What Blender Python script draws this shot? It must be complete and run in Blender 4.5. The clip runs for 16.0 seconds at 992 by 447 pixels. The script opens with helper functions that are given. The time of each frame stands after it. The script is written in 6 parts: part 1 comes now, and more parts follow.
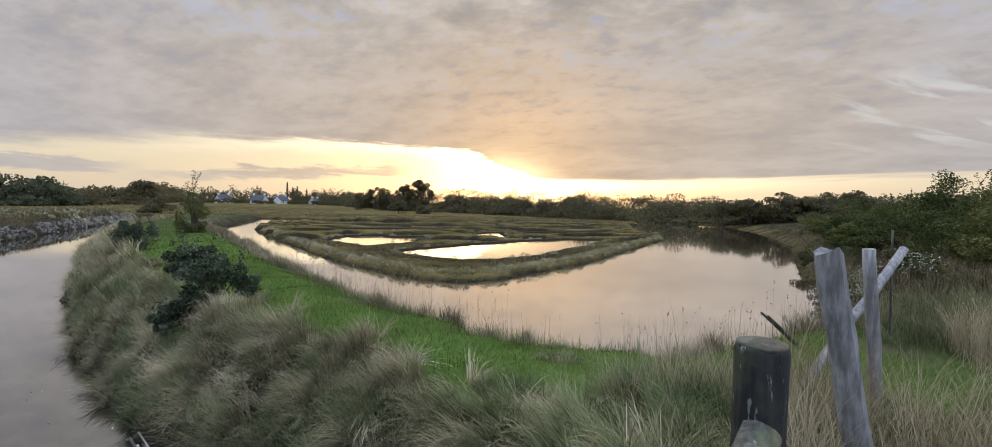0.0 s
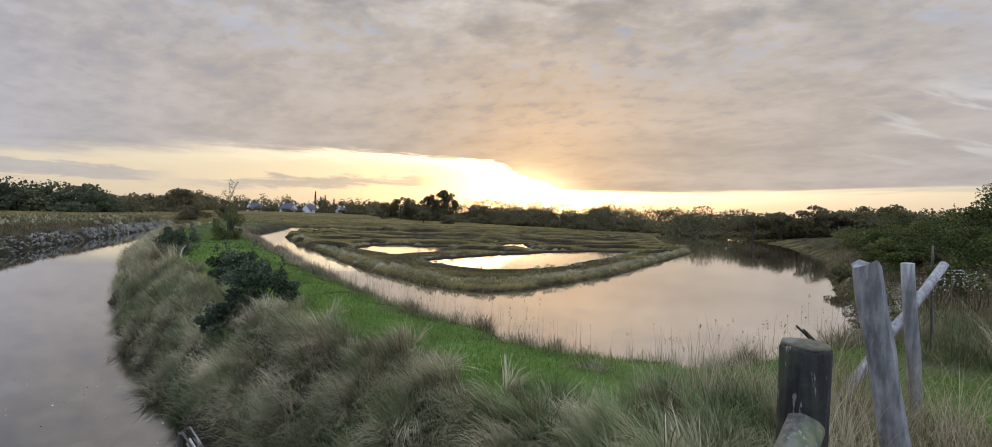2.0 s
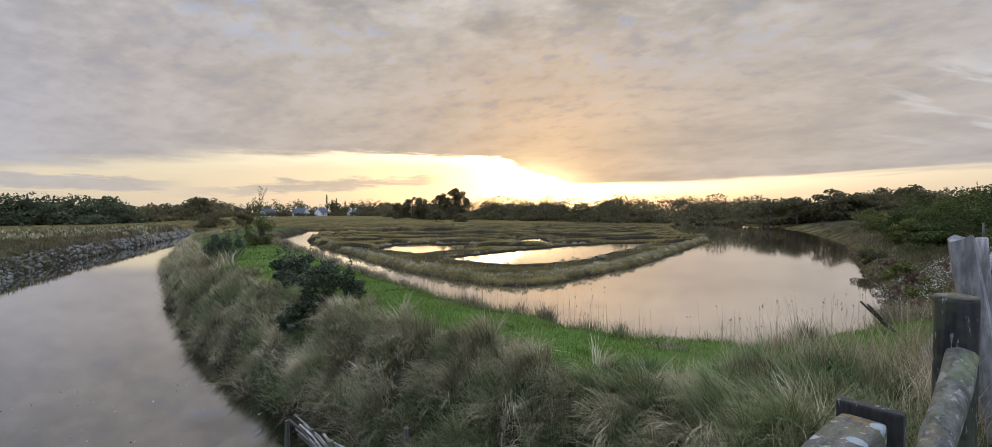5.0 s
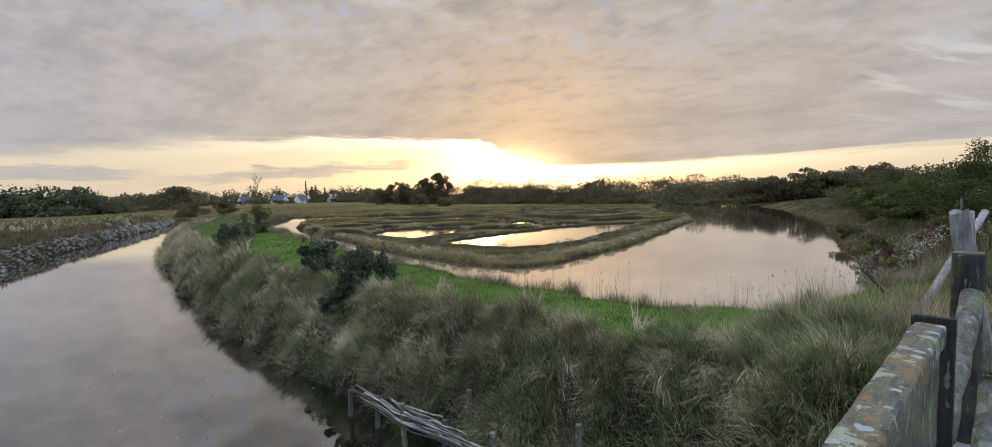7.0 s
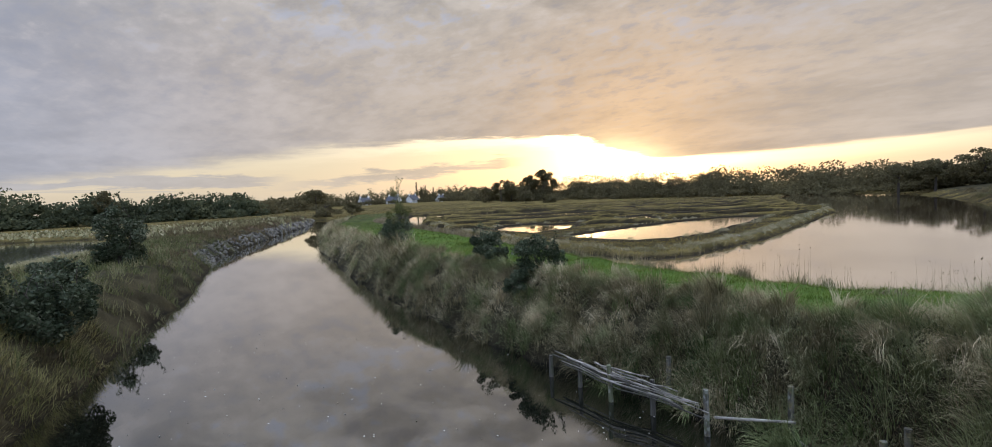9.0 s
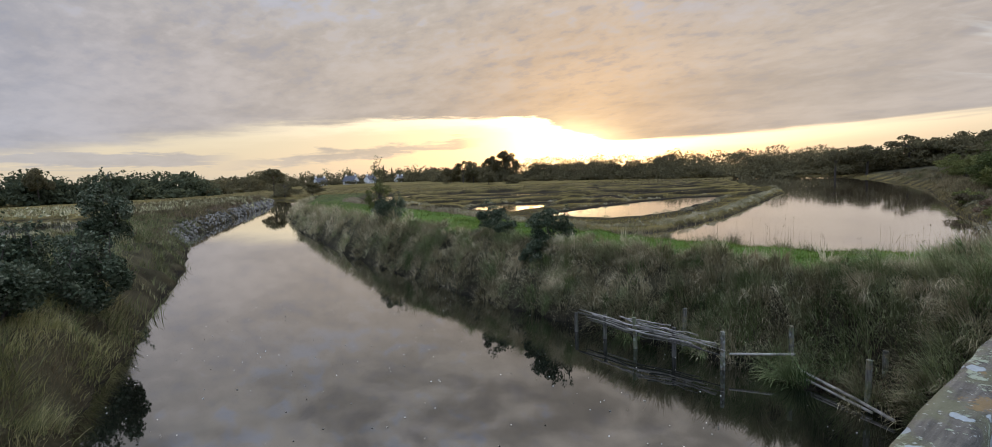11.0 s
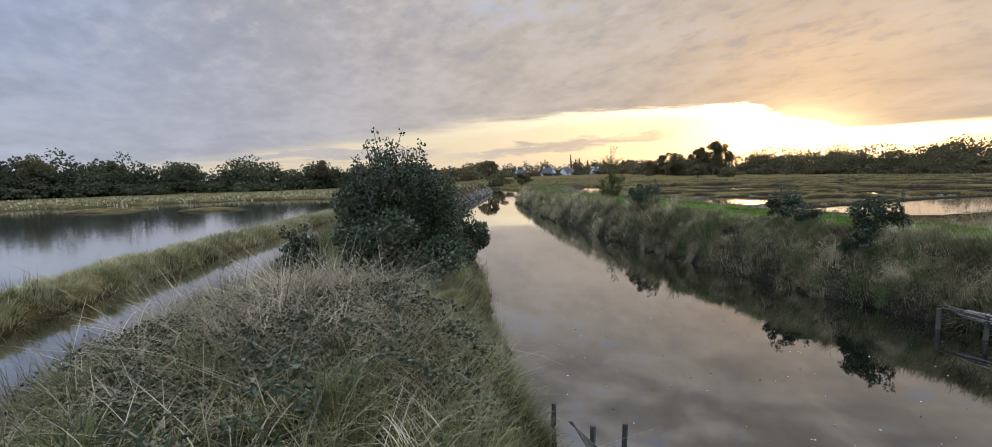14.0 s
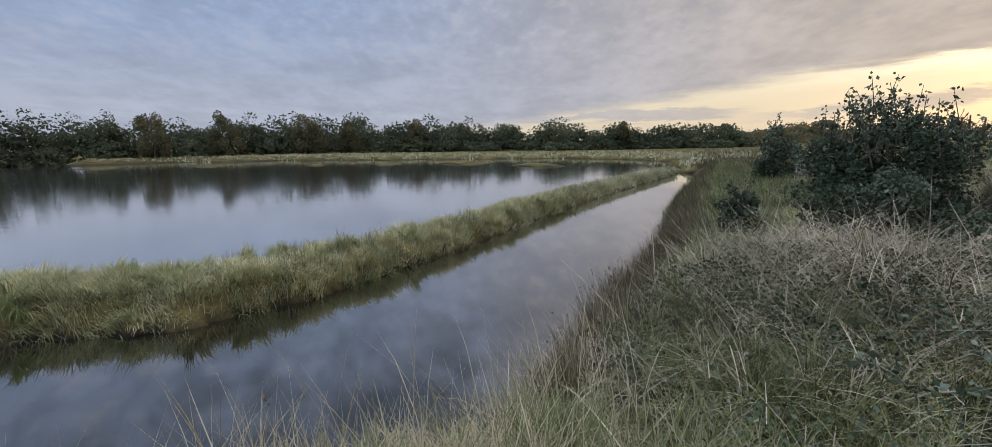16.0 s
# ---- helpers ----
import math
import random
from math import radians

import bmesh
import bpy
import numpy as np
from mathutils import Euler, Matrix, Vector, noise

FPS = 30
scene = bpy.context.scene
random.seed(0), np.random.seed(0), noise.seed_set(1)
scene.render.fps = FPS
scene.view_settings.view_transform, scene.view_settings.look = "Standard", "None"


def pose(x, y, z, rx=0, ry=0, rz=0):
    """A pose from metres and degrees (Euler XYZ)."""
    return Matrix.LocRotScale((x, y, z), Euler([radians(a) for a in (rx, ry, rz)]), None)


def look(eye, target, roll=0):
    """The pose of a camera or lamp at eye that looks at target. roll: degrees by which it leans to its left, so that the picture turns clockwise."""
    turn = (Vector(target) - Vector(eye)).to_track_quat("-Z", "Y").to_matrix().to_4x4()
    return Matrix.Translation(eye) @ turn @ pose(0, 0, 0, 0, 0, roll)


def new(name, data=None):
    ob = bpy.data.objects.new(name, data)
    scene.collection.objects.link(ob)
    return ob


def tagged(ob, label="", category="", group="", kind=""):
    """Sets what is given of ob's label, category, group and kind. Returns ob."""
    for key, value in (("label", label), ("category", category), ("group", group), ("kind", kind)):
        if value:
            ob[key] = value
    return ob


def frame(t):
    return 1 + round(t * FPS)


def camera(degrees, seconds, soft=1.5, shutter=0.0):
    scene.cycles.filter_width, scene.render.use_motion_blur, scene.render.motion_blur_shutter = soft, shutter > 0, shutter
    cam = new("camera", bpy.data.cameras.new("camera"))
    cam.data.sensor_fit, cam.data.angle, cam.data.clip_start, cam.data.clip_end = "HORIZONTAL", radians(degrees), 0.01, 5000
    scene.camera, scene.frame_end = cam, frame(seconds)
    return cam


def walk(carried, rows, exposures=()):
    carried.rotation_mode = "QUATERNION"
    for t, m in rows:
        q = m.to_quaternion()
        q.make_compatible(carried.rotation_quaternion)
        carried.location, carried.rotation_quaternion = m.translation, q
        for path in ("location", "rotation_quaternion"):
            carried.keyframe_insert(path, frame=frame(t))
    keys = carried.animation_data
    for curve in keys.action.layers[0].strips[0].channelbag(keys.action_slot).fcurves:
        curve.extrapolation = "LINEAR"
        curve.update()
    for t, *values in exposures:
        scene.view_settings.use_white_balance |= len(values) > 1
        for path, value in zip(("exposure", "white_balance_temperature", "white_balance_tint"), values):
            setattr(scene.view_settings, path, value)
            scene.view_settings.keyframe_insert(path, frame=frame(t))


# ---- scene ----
cam = camera(93.5, 16.0, 0.8)
PATH = [
    (0, (4.918, 3.324, 3.653), (5.124, 5.312, 3.574), 1.3),
    (0.5, (4.935, 3.307, 3.654), (5.076, 5.301, 3.588), 1.0),
    (1, (4.978, 3.285, 3.636), (5.044, 5.283, 3.577), 1.9),
    (1.5, (4.942, 3.265, 3.645), (4.997, 5.264, 3.6), 1.9),
    (2, (4.723, 3.115, 3.649), (4.829, 5.112, 3.613), 1.9),
    (2.5, (4.525, 3.097, 3.644), (4.655, 5.093, 3.617), 1.3),
    (3, (4.326, 3.1, 3.672), (4.464, 5.095, 3.642), -1.1),
    (3.5, (4.163, 2.925, 3.676), (4.296, 4.92, 3.646), -1.4),
    (4, (3.999, 2.756, 3.66), (4.064, 4.755, 3.639), -0.3),
    (6.5, (2.859, 2.147, 3.636), (2.952, 4.141, 3.516), -1.1),
    (7, (2.507, 1.839, 3.688), (2.654, 3.83, 3.564), -1.4),
    (7.5, (2.152, 1.487, 3.717), (2.323, 3.476, 3.593), -1.2),
    (8, (1.646, 1.292, 3.655), (1.702, 3.287, 3.536), -2.8),
    (8.5, (1.148, 0.814, 3.692), (0.96, 2.801, 3.573), -3.2),
    (9, (0.696, 0.482, 3.66), (0.418, 2.459, 3.538), -2.9),
    (11.5, (-1.387, -1.116, 3.597), (-1.419, 0.872, 3.377), -2.6),
    (12, (-1.813, -1.412, 3.562), (-1.801, 0.578, 3.358), -2.8),
    (12.5, (-2.249, -1.724, 3.501), (-2.287, 0.267, 3.312), -3.1),
    (13, (-2.813, -2.081, 3.524), (-3.027, -0.1, 3.354), -3.2),
    (13.5, (-3.417, -2.566, 3.496), (-3.881, -0.631, 3.299), -2.1),
    (14, (-4.133, -3.034, 3.471), (-4.999, -1.243, 3.262), -2.0),
    (14.5, (-4.779, -3.612, 3.432), (-5.961, -2.025, 3.141), -1.4),
    (15, (-5.413, -4.114, 3.418), (-6.885, -2.797, 3.104), -2.8),
    (15.5, (-5.908, -4.648, 3.446), (-7.477, -3.453, 3.113), -0.4),
    (16, (-6.341, -5.182, 3.408), (-8.049, -4.198, 3.073), -1.2),
]
walk(cam, [(t, look(eye, target, roll)) for t, eye, target, roll in PATH], [(0.0, 0.0), (12.5, 0.0), (13.5, 0.05), (14.5, 0.05), (15.0, 0.12), (16.0, 0.06)])

# ---------------------------------------------------------------- light
SUN_AZ, SUN_EL = radians(8.3), radians(3.0)
SUN_DIR = Vector((math.sin(SUN_AZ) * math.cos(SUN_EL), math.cos(SUN_AZ) * math.cos(SUN_EL), math.sin(SUN_EL)))


class Tree:
    """Short hand for building node trees."""

    def __init__(self, tree):
        self.t = tree
        tree.nodes.clear()

    def node(self, kind, **props):
        n = self.t.nodes.new(kind)
        for k, v in props.items():
            setattr(n, k, v)
        return n

    def put(self, socket, v):
        if hasattr(v, "is_output"):
            self.t.links.new(v, socket)
        elif isinstance(v, (tuple, list)) and len(v) == 3 and socket.type == "RGBA":
            socket.default_value = (*v, 1.0)
        else:
            socket.default_value = v

    def m(self, op, a, b=0.0, c=0.0):
        n = self.node("ShaderNodeMath", operation=op)
        for s, v in zip(n.inputs, (a, b, c)):
            self.put(s, v)
        return n.outputs[0]

    def v(self, op, a, b=(0, 0, 0)):
        n = self.node("ShaderNodeVectorMath", operation=op)
        self.put(n.inputs[0], a)
        if op == "SCALE":
            self.put(n.inputs["Scale"], b)
        else:
            self.put(n.inputs[1], b)
        return n.outputs["Value"] if op in ("DOT_PRODUCT", "LENGTH") else n.outputs[0]

    def ramp(self, x, lo, hi, a=0.0, b=1.0, smooth=True):
        n = self.node("ShaderNodeMapRange", interpolation_type="SMOOTHSTEP" if smooth else "LINEAR")
        for s, v in zip(n.inputs, (x, lo, hi, a, b)):
            self.put(s, v)
        return n.outputs[0]

    def mix(self, f, a, b, blend="MIX"):
        n = self.node("ShaderNodeMix", data_type="RGBA", blend_type=blend)
        self.put(n.inputs[0], f), self.put(n.inputs[6], a), self.put(n.inputs[7], b)
        return n.outputs[2]

    def noise(self, vec, scale, detail=4.0, rough=0.55, dist=0.0):
        n = self.node("ShaderNodeTexNoise")
        self.put(n.inputs["Vector"], vec)
        for k, v in (("Scale", scale), ("Detail", detail), ("Roughness", rough), ("Distortion", dist)):
            n.inputs[k].default_value = v
        return n.outputs["Fac"]

    def xyz(self, x, y, z):
        n = self.node("ShaderNodeCombineXYZ")
        for s, v in zip(n.inputs, (x, y, z)):
            self.put(s, v)
        return n.outputs[0]

    def split(self, vec):
        n = self.node("ShaderNodeSeparateXYZ")
        self.put(n.inputs[0], vec)
        return n.outputs


def build_sky():
    """Low sun behind a broken sheet of cloud, a clear band along the horizon."""
    world = bpy.data.worlds.new("sky")
    world.use_nodes = True
    scene.world = world
    T = Tree(world.node_tree)
    d = T.v("NORMALIZE", T.node("ShaderNodeTexCoord").outputs["Generated"])
    x, y, z = T.split(d)
    ang = T.m("ARCCOSINE", T.v("DOT_PRODUCT", d, tuple(SUN_DIR)))
    az = T.m("ARCTAN2", x, y)
    zc = T.m("MAXIMUM", z, 0.0)
    inv = T.m("DIVIDE", 1.0, T.m("ADD", zc, 0.10))
    u, v = T.m("MULTIPLY", x, inv), T.m("MULTIPLY", y, inv)
    flat = T.xyz(T.m("ADD", T.m("MULTIPLY", u, 0.9), T.m("MULTIPLY", v, 0.3)), T.m("MULTIPLY", v, 1.15), 0.0)
    big = T.noise(flat, 0.85, 3.0, 0.5, 0.5)
    inv = T.m("DIVIDE", 1.0, T.m("ADD", zc, 0.24))
    u2, v2 = T.m("MULTIPLY", x, inv), T.m("MULTIPLY", y, inv)
    fine = T.noise(T.xyz(u2, T.m("ADD", v2, T.m("MULTIPLY", u2, 0.3)), 1.0), 5.5, 6.0, 0.6, 0.2)
    cells = T.noise(T.xyz(T.m("MULTIPLY", u2, 0.8), T.m("ADD", v2, T.m("MULTIPLY", u2, 0.18)), 4.0), 15.0, 5.0, 0.55, 0.15)
    el = T.m("MULTIPLY", T.m("ARCSINE", z), 57.2958)
    deg = T.m("MULTIPLY", az, 57.2958)
    streak = T.noise(T.xyz(T.m("MULTIPLY", az, 2.2), T.m("MULTIPLY", z, 42.0), 3.0), 1.0, 5.0, 0.55, 0.5)
    ragged = T.noise(T.xyz(T.m("MULTIPLY", az, 9.0), T.m("MULTIPLY", z, 60.0), 7.0), 1.0, 5.0, 0.6, 0.3)
    # lower edge of the cloud sheet: high and ragged west of the sun, low and smooth east of it
    edge = T.ramp(az, -0.03, 0.24, 0.117, 0.053)
    edge = T.m("MULTIPLY", edge, T.ramp(az, -1.35, -0.25, 0.10, 1.0))
    edge = T.m("ADD", edge, T.ramp(az, 0.3, 0.9, 0.0, 0.010))
    edge = T.m("ADD", edge, T.m("MULTIPLY", T.m("SUBTRACT", streak, 0.5), 0.022))
    edge = T.m("ADD", edge, T.m("MULTIPLY", T.m("SUBTRACT", ragged, 0.5), T.ramp(az, 0.1, 0.3, 0.036, 0.007)))
    above = T.m("SUBTRACT", z, edge)
    soft = T.ramp(az, -0.75, -0.1, 0.022, 0.006)
    deck = T.ramp(T.m("DIVIDE", above, soft), -0.7, 1.1)
    # thin bars of cloud within the clear band, climbing towards the sun
    climb = T.m("SUBTRACT", el, T.m("ADD", 4.0, T.m("MULTIPLY", T.m("ADD", deg, 5.0), 0.07)))
    climb = T.m("ADD", climb, T.m("MULTIPLY", T.m("SUBTRACT", ragged, 0.5), 3.4))
    bar = T.m("MULTIPLY", T.ramp(T.m("ABSOLUTE", climb), 0.2, 0.85, 1.0, 0.0), T.m("MULTIPLY", T.ramp(deg, -36.0, -24.0), T.ramp(deg, -8.0, -3.0, 1.0, 0.0)))
    low = T.m("ADD", T.m("SUBTRACT", el, 2.9), T.m("MULTIPLY", T.m("SUBTRACT", ragged, 0.5), 3.0))
    west = T.m("MULTIPLY", T.ramp(T.m("ABSOLUTE", low), 0.35, 0.8, 1.0, 0.0), T.ramp(deg, -36.0, -30.0, 1.0, 0.0))
    bar = T.m("MAXIMUM", T.m("MULTIPLY", bar, 0.72), T.m("MULTIPLY", west, 0.75))
    bar = T.m("MAXIMUM", bar, T.m("MULTIPLY", T.ramp(streak, 0.56, 0.68), T.ramp(ang, 0.3, 0.8, 0.0, 0.6)))
    cover = T.m("MAXIMUM", deck, bar)
    side = T.ramp(ang, 0.35, 1.7)
    warm = T.mix(side, (0.55, 0.472, 0.405), (0.27, 0.355, 0.54))
    warm = T.mix(T.ramp(z, 0.18, 0.45, 0.0, 0.75), warm, T.mix(T.ramp(ang, 0.8, 1.5), (0.475, 0.457, 0.44), (0.31, 0.375, 0.52)))
    warm = T.mix(T.m("MULTIPLY", T.m("MULTIPLY", side, T.ramp(z, 0.03, 0.3, 1.0, 0.0)), 0.6), warm, (0.50, 0.505, 0.54))
    halo = T.m("POWER", 2.718, T.m("MULTIPLY", T.m("POWER", T.m("DIVIDE", ang, 0.24), 2.0), -1.0))
    warm = T.mix(T.m("MULTIPLY", halo, 0.85), warm, (0.92, 0.60, 0.33))
    shade = T.m("ADD", T.ramp(big, 0.34, 0.66, 0.93, 1.06), T.ramp(fine, 0.3, 0.7, -0.05, 0.05))
    cloud = T.v("SCALE", warm, shade)
    # small lilac and cream billows, clearer overhead
    lump = T.m("ADD", T.m("MULTIPLY", cells, 0.55), T.m("MULTIPLY", fine, 0.45))
    much = T.ramp(z, 0.08, 0.30, 0.25, 1.0)
    cloud = T.mix(T.m("MULTIPLY", T.ramp(lump, 0.51, 0.36, 0.0, 0.55), much), cloud, T.mix(side, (0.385, 0.37, 0.405), (0.27, 0.325, 0.45)))
    cloud = T.mix(T.m("MULTIPLY", T.ramp(lump, 0.49, 0.64, 0.0, 0.5), much), cloud, T.mix(side, (0.64, 0.57, 0.53), (0.46, 0.48, 0.56)))
    holes = T.m("MULTIPLY", T.ramp(T.m("ADD", T.m("MULTIPLY", big, 0.5), T.m("MULTIPLY", T.m("ADD", fine, cells), 0.3)), 0.56, 0.63), T.ramp(z, 0.2, 0.40))
    cloud = T.mix(T.m("MULTIPLY", holes, 0.5), cloud, (0.36, 0.45, 0.66))
    # pale streaks where the sheet is torn, far east
    torn = T.ramp(T.noise(T.xyz(T.m("MULTIPLY", u2, 0.8), T.m("MULTIPLY", v2, 3.0), 12.0), 2.2, 4.0, 0.55, 0.3), 0.55, 0.68)
    cloud = T.mix(T.m("MULTIPLY", T.m("MULTIPLY", torn, T.ramp(deg, 36.0, 46.0)), T.m("MULTIPLY", T.ramp(el, 5.0, 7.5), T.ramp(el, 11.0, 15.0, 0.45, 0.0))), cloud, (0.78, 0.80, 0.80))
    # brightness added towards the zenith, above the view, to light the land
    cloud = T.v("SCALE", cloud, T.ramp(z, 0.40, 0.95, 1.0, 4.9))
    cloud = T.v("SCALE", cloud, T.m("ADD", 1.0, T.m("MULTIPLY", T.m("MULTIPLY", T.ramp(z, 0.36, 0.56), T.ramp(z, 0.72, 0.92, 1.0, 0.0)), T.m("MULTIPLY", T.ramp(ang, 0.85, 1.5, 0.05, -0.5), T.ramp(y, -0.45, 0.0)))))
    # unseen sky to the south and east, brightened to lift surfaces facing it
    cloud = T.v("SCALE", cloud, T.ramp(T.m("ADD", y, T.m("MULTIPLY", x, -0.35)), -0.15, -0.7, 1.0, 1.45))
    patch = T.noise(T.xyz(u2, T.m("MULTIPLY", v2, 1.5), 9.0), 4.2, 5.0, 0.55, 0.3)
    cloud = T.v("SCALE", cloud, T.m("ADD", 1.0, T.m("MULTIPLY", T.ramp(z, 0.26, 0.5), T.ramp(patch, 0.36, 0.64, -0.3, 0.36))))
    sky = T.node("ShaderNodeTexSky", sky_type="NISHITA", sun_disc=False, sun_elevation=SUN_EL, sun_rotation=SUN_AZ, dust_density=2.0)
    near = T.m("POWER", 2.718, T.m("DIVIDE", ang, -0.20))
    clear = T.mix(near, (0.63, 0.56, 0.45), (1.75, 1.38, 0.78))
    clear = T.v("ADD", clear, T.v("SCALE", sky.outputs[0], 0.05))
    core = T.m("POWER", 2.718, T.m("MULTIPLY", T.m("POWER", T.m("DIVIDE", ang, 0.13), 2.0), -1.0))
    clear = T.v("ADD", clear, T.v("SCALE", (1.5, 1.35, 0.95), core))
    # lit fringe of the sheet, and the sun burning through its thin edge
    fringe = T.m("MULTIPLY", T.ramp(above, -0.03, -0.004), T.ramp(above, 0.0, 0.006, 1.0, 0.0))
    clear = T.v("ADD", clear, T.v("SCALE", (0.38, 0.34, 0.28), T.m("MULTIPLY", fringe, T.ramp(ang, 0.15, 0.8, 1.0, 0.1))))
    burn = T.m("MULTIPLY", T.m("POWER", 2.718, T.m("MULTIPLY", T.m("POWER", T.m("DIVIDE", ang, 0.075), 2.0), -1.0)), T.ramp(above, 0.0, 0.055, 1.0, 0.15))
    cloud = T.v("ADD", cloud, T.v("SCALE", (0.9, 0.72, 0.36), burn))
    colour = T.mix(cover, clear, cloud)
    bg = T.node("ShaderNodeBackground")
    T.put(bg.inputs[0], colour)
    bg.inputs[1].default_value = 1.0
    T.t.links.new(bg.outputs[0], T.node("ShaderNodeOutputWorld").inputs[0])


build_sky()
sun_data = bpy.data.lights.new("sun", "SUN")
sun_data.energy, sun_data.angle, sun_data.color = 1.0, radians(2), (1.0, 0.76, 0.5)
sun = new("sun", sun_data)
# the disc itself stands low behind the woods
sun.matrix_world = look(Vector((math.sin(SUN_AZ), math.cos(SUN_AZ), 0.016)) * 50, (0, 0, 0))

# ---------------------------------------------------------------- materials


def material(name):
    mat = bpy.data.materials.new(name)
    mat.use_nodes = True
    T = Tree(mat.node_tree)
    bsdf = T.node("ShaderNodeBsdfPrincipled")
    out = T.node("ShaderNodeOutputMaterial")
    T.t.links.new(bsdf.outputs[0], out.inputs[0])
    return mat, T, bsdf


def bump(T, bsdf, height, strength=0.4, distance=0.02):
    b = T.node("ShaderNodeBump")
    b.inputs["Strength"].default_value, b.inputs["Distance"].default_value = strength, distance
    T.put(b.inputs["Height"], height)
    T.t.links.new(b.outputs[0], bsdf.inputs["Normal"])


def place(T):
    return T.node("ShaderNodeNewGeometry").outputs["Position"]


def blade_material(name, dark, mid, light, patch=0.35, patch_tint=None, rough=0.75, through_light=0.25):
    """Grass and leaves: every blade its own tone, with patches at a larger scale."""
    mat, T, bsdf = material(name)
    g = T.node("ShaderNodeNewGeometry")
    r = g.outputs["Random Per Island"]
    n = T.noise(g.outputs["Position"], patch, 3.0)
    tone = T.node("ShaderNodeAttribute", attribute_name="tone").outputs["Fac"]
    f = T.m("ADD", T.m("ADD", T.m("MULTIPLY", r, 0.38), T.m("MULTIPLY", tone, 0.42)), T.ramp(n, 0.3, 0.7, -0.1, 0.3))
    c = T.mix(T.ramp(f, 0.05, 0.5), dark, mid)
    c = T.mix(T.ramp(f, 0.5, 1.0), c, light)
    if patch_tint:
        c = T.mix(T.ramp(T.noise(g.outputs["Position"], patch * 2.1, 2.0), 0.52, 0.66, 0.0, 0.75), c, patch_tint)
    T.put(bsdf.inputs["Base Color"], c)
    bsdf.inputs["Roughness"].default_value = rough
    bsdf.inputs["Specular IOR Level"].default_value = 0.06
    if through_light:
        tr = T.node("ShaderNodeBsdfTranslucent")
        T.put(tr.inputs[0], c)
        mx = T.node("ShaderNodeMixShader")
        mx.inputs[0].default_value = through_light
        out = [n for n in T.t.nodes if n.type == "OUTPUT_MATERIAL"][0]
        T.t.links.new(bsdf.outputs[0], mx.inputs[1]), T.t.links.new(tr.outputs[0], mx.inputs[2])
        T.t.links.new(mx.outputs[0], out.inputs[0])
    return mat


def ground_material():
    mat, T, bsdf = material("marsh_soil_and_turf")
    p = place(T)
    a = T.node("ShaderNodeAttribute", attribute_name="lawn").outputs["Fac"]
    w = T.node("ShaderNodeAttribute", attribute_name="wet").outputs["Fac"]
    low = T.node("ShaderNodeAttribute", attribute_name="marsh").outputs["Fac"]
    n1, n2 = T.noise(p, 0.9, 5.0), T.noise(p, 14.0, 4.0, 0.65)
    dry = T.mix(T.ramp(n1, 0.35, 0.65), (0.035, 0.031, 0.018), (0.08, 0.07, 0.04))
    turf = T.mix(T.ramp(n1, 0.35, 0.65), (0.07, 0.115, 0.025), (0.10, 0.16, 0.035))
    salt = T.mix(T.ramp(T.noise(p, 0.35, 4.0), 0.4, 0.6), (0.095, 0.077, 0.028), (0.185, 0.145, 0.055))
    mud = T.mix(n2, (0.008, 0.007, 0.005), (0.026, 0.021, 0.015))
    c = T.mix(low, dry, salt)
    c = T.mix(a, c, turf)
    c = T.mix(0.55, c, T.mix(T.ramp(n2, 0.3, 0.7), (0.35, 0.35, 0.35), (1.3, 1.3, 1.3)), "MULTIPLY")
    c = T.mix(w, c, mud)
    T.put(bsdf.inputs["Base Color"], c)
    T.put(bsdf.inputs["Roughness"], T.ramp(w, 0, 1, 0.95, 0.8))
    bsdf.inputs["Specular IOR Level"].default_value = 0.04
    bump(T, bsdf, n2, 0.7, 0.06)
    return mat


def water_material(name, murk, ripple=0.05, rough=0.04, power=1.5, least=0.04):
    """Calm water: murk seen from above, a mirror at a flat angle."""
    mat, T, bsdf = material(name)
    p = place(T)
    T.put(bsdf.inputs["Base Color"], T.mix(T.noise(p, 0.15, 3.0), murk, tuple(c * 1.35 for c in murk)))
    bsdf.inputs["Roughness"].default_value = 0.9
    bsdf.inputs["Specular IOR Level"].default_value = 0.0
    st = T.v("MULTIPLY", p, (1.0, 0.45, 1.0))
    h = T.m("ADD", T.noise(st, 1.6, 2.0, 0.5), T.m("MULTIPLY", T.noise(st, 9.0, 2.0), 0.12))
    b = T.node("ShaderNodeBump")
    b.inputs["Strength"].default_value, b.inputs["Distance"].default_value = ripple, 0.05
    T.put(b.inputs["Height"], h)
    mirror = T.node("ShaderNodeBsdfGlossy")
    mirror.inputs["Roughness"].default_value = rough
    mirror.inputs["Color"].default_value = (1, 1, 1, 1)
    T.t.links.new(b.outputs[0], mirror.inputs["Normal"])
    lw = T.node("ShaderNodeLayerWeight")
    lw.inputs["Blend"].default_value = 0.5
    gloss = T.m("ADD", least, T.m("MULTIPLY", 1.0 - least, T.m("POWER", lw.outputs["Facing"], power)))
    mx = T.node("ShaderNodeMixShader")
    T.put(mx.inputs[0], gloss)
    out = [n for n in T.t.nodes if n.type == "OUTPUT_MATERIAL"][0]
    T.t.links.new(bsdf.outputs[0], mx.inputs[1]), T.t.links.new(mirror.outputs[0], mx.inputs[2])
    T.t.links.new(mx.outputs[0], out.inputs[0])
    return mat


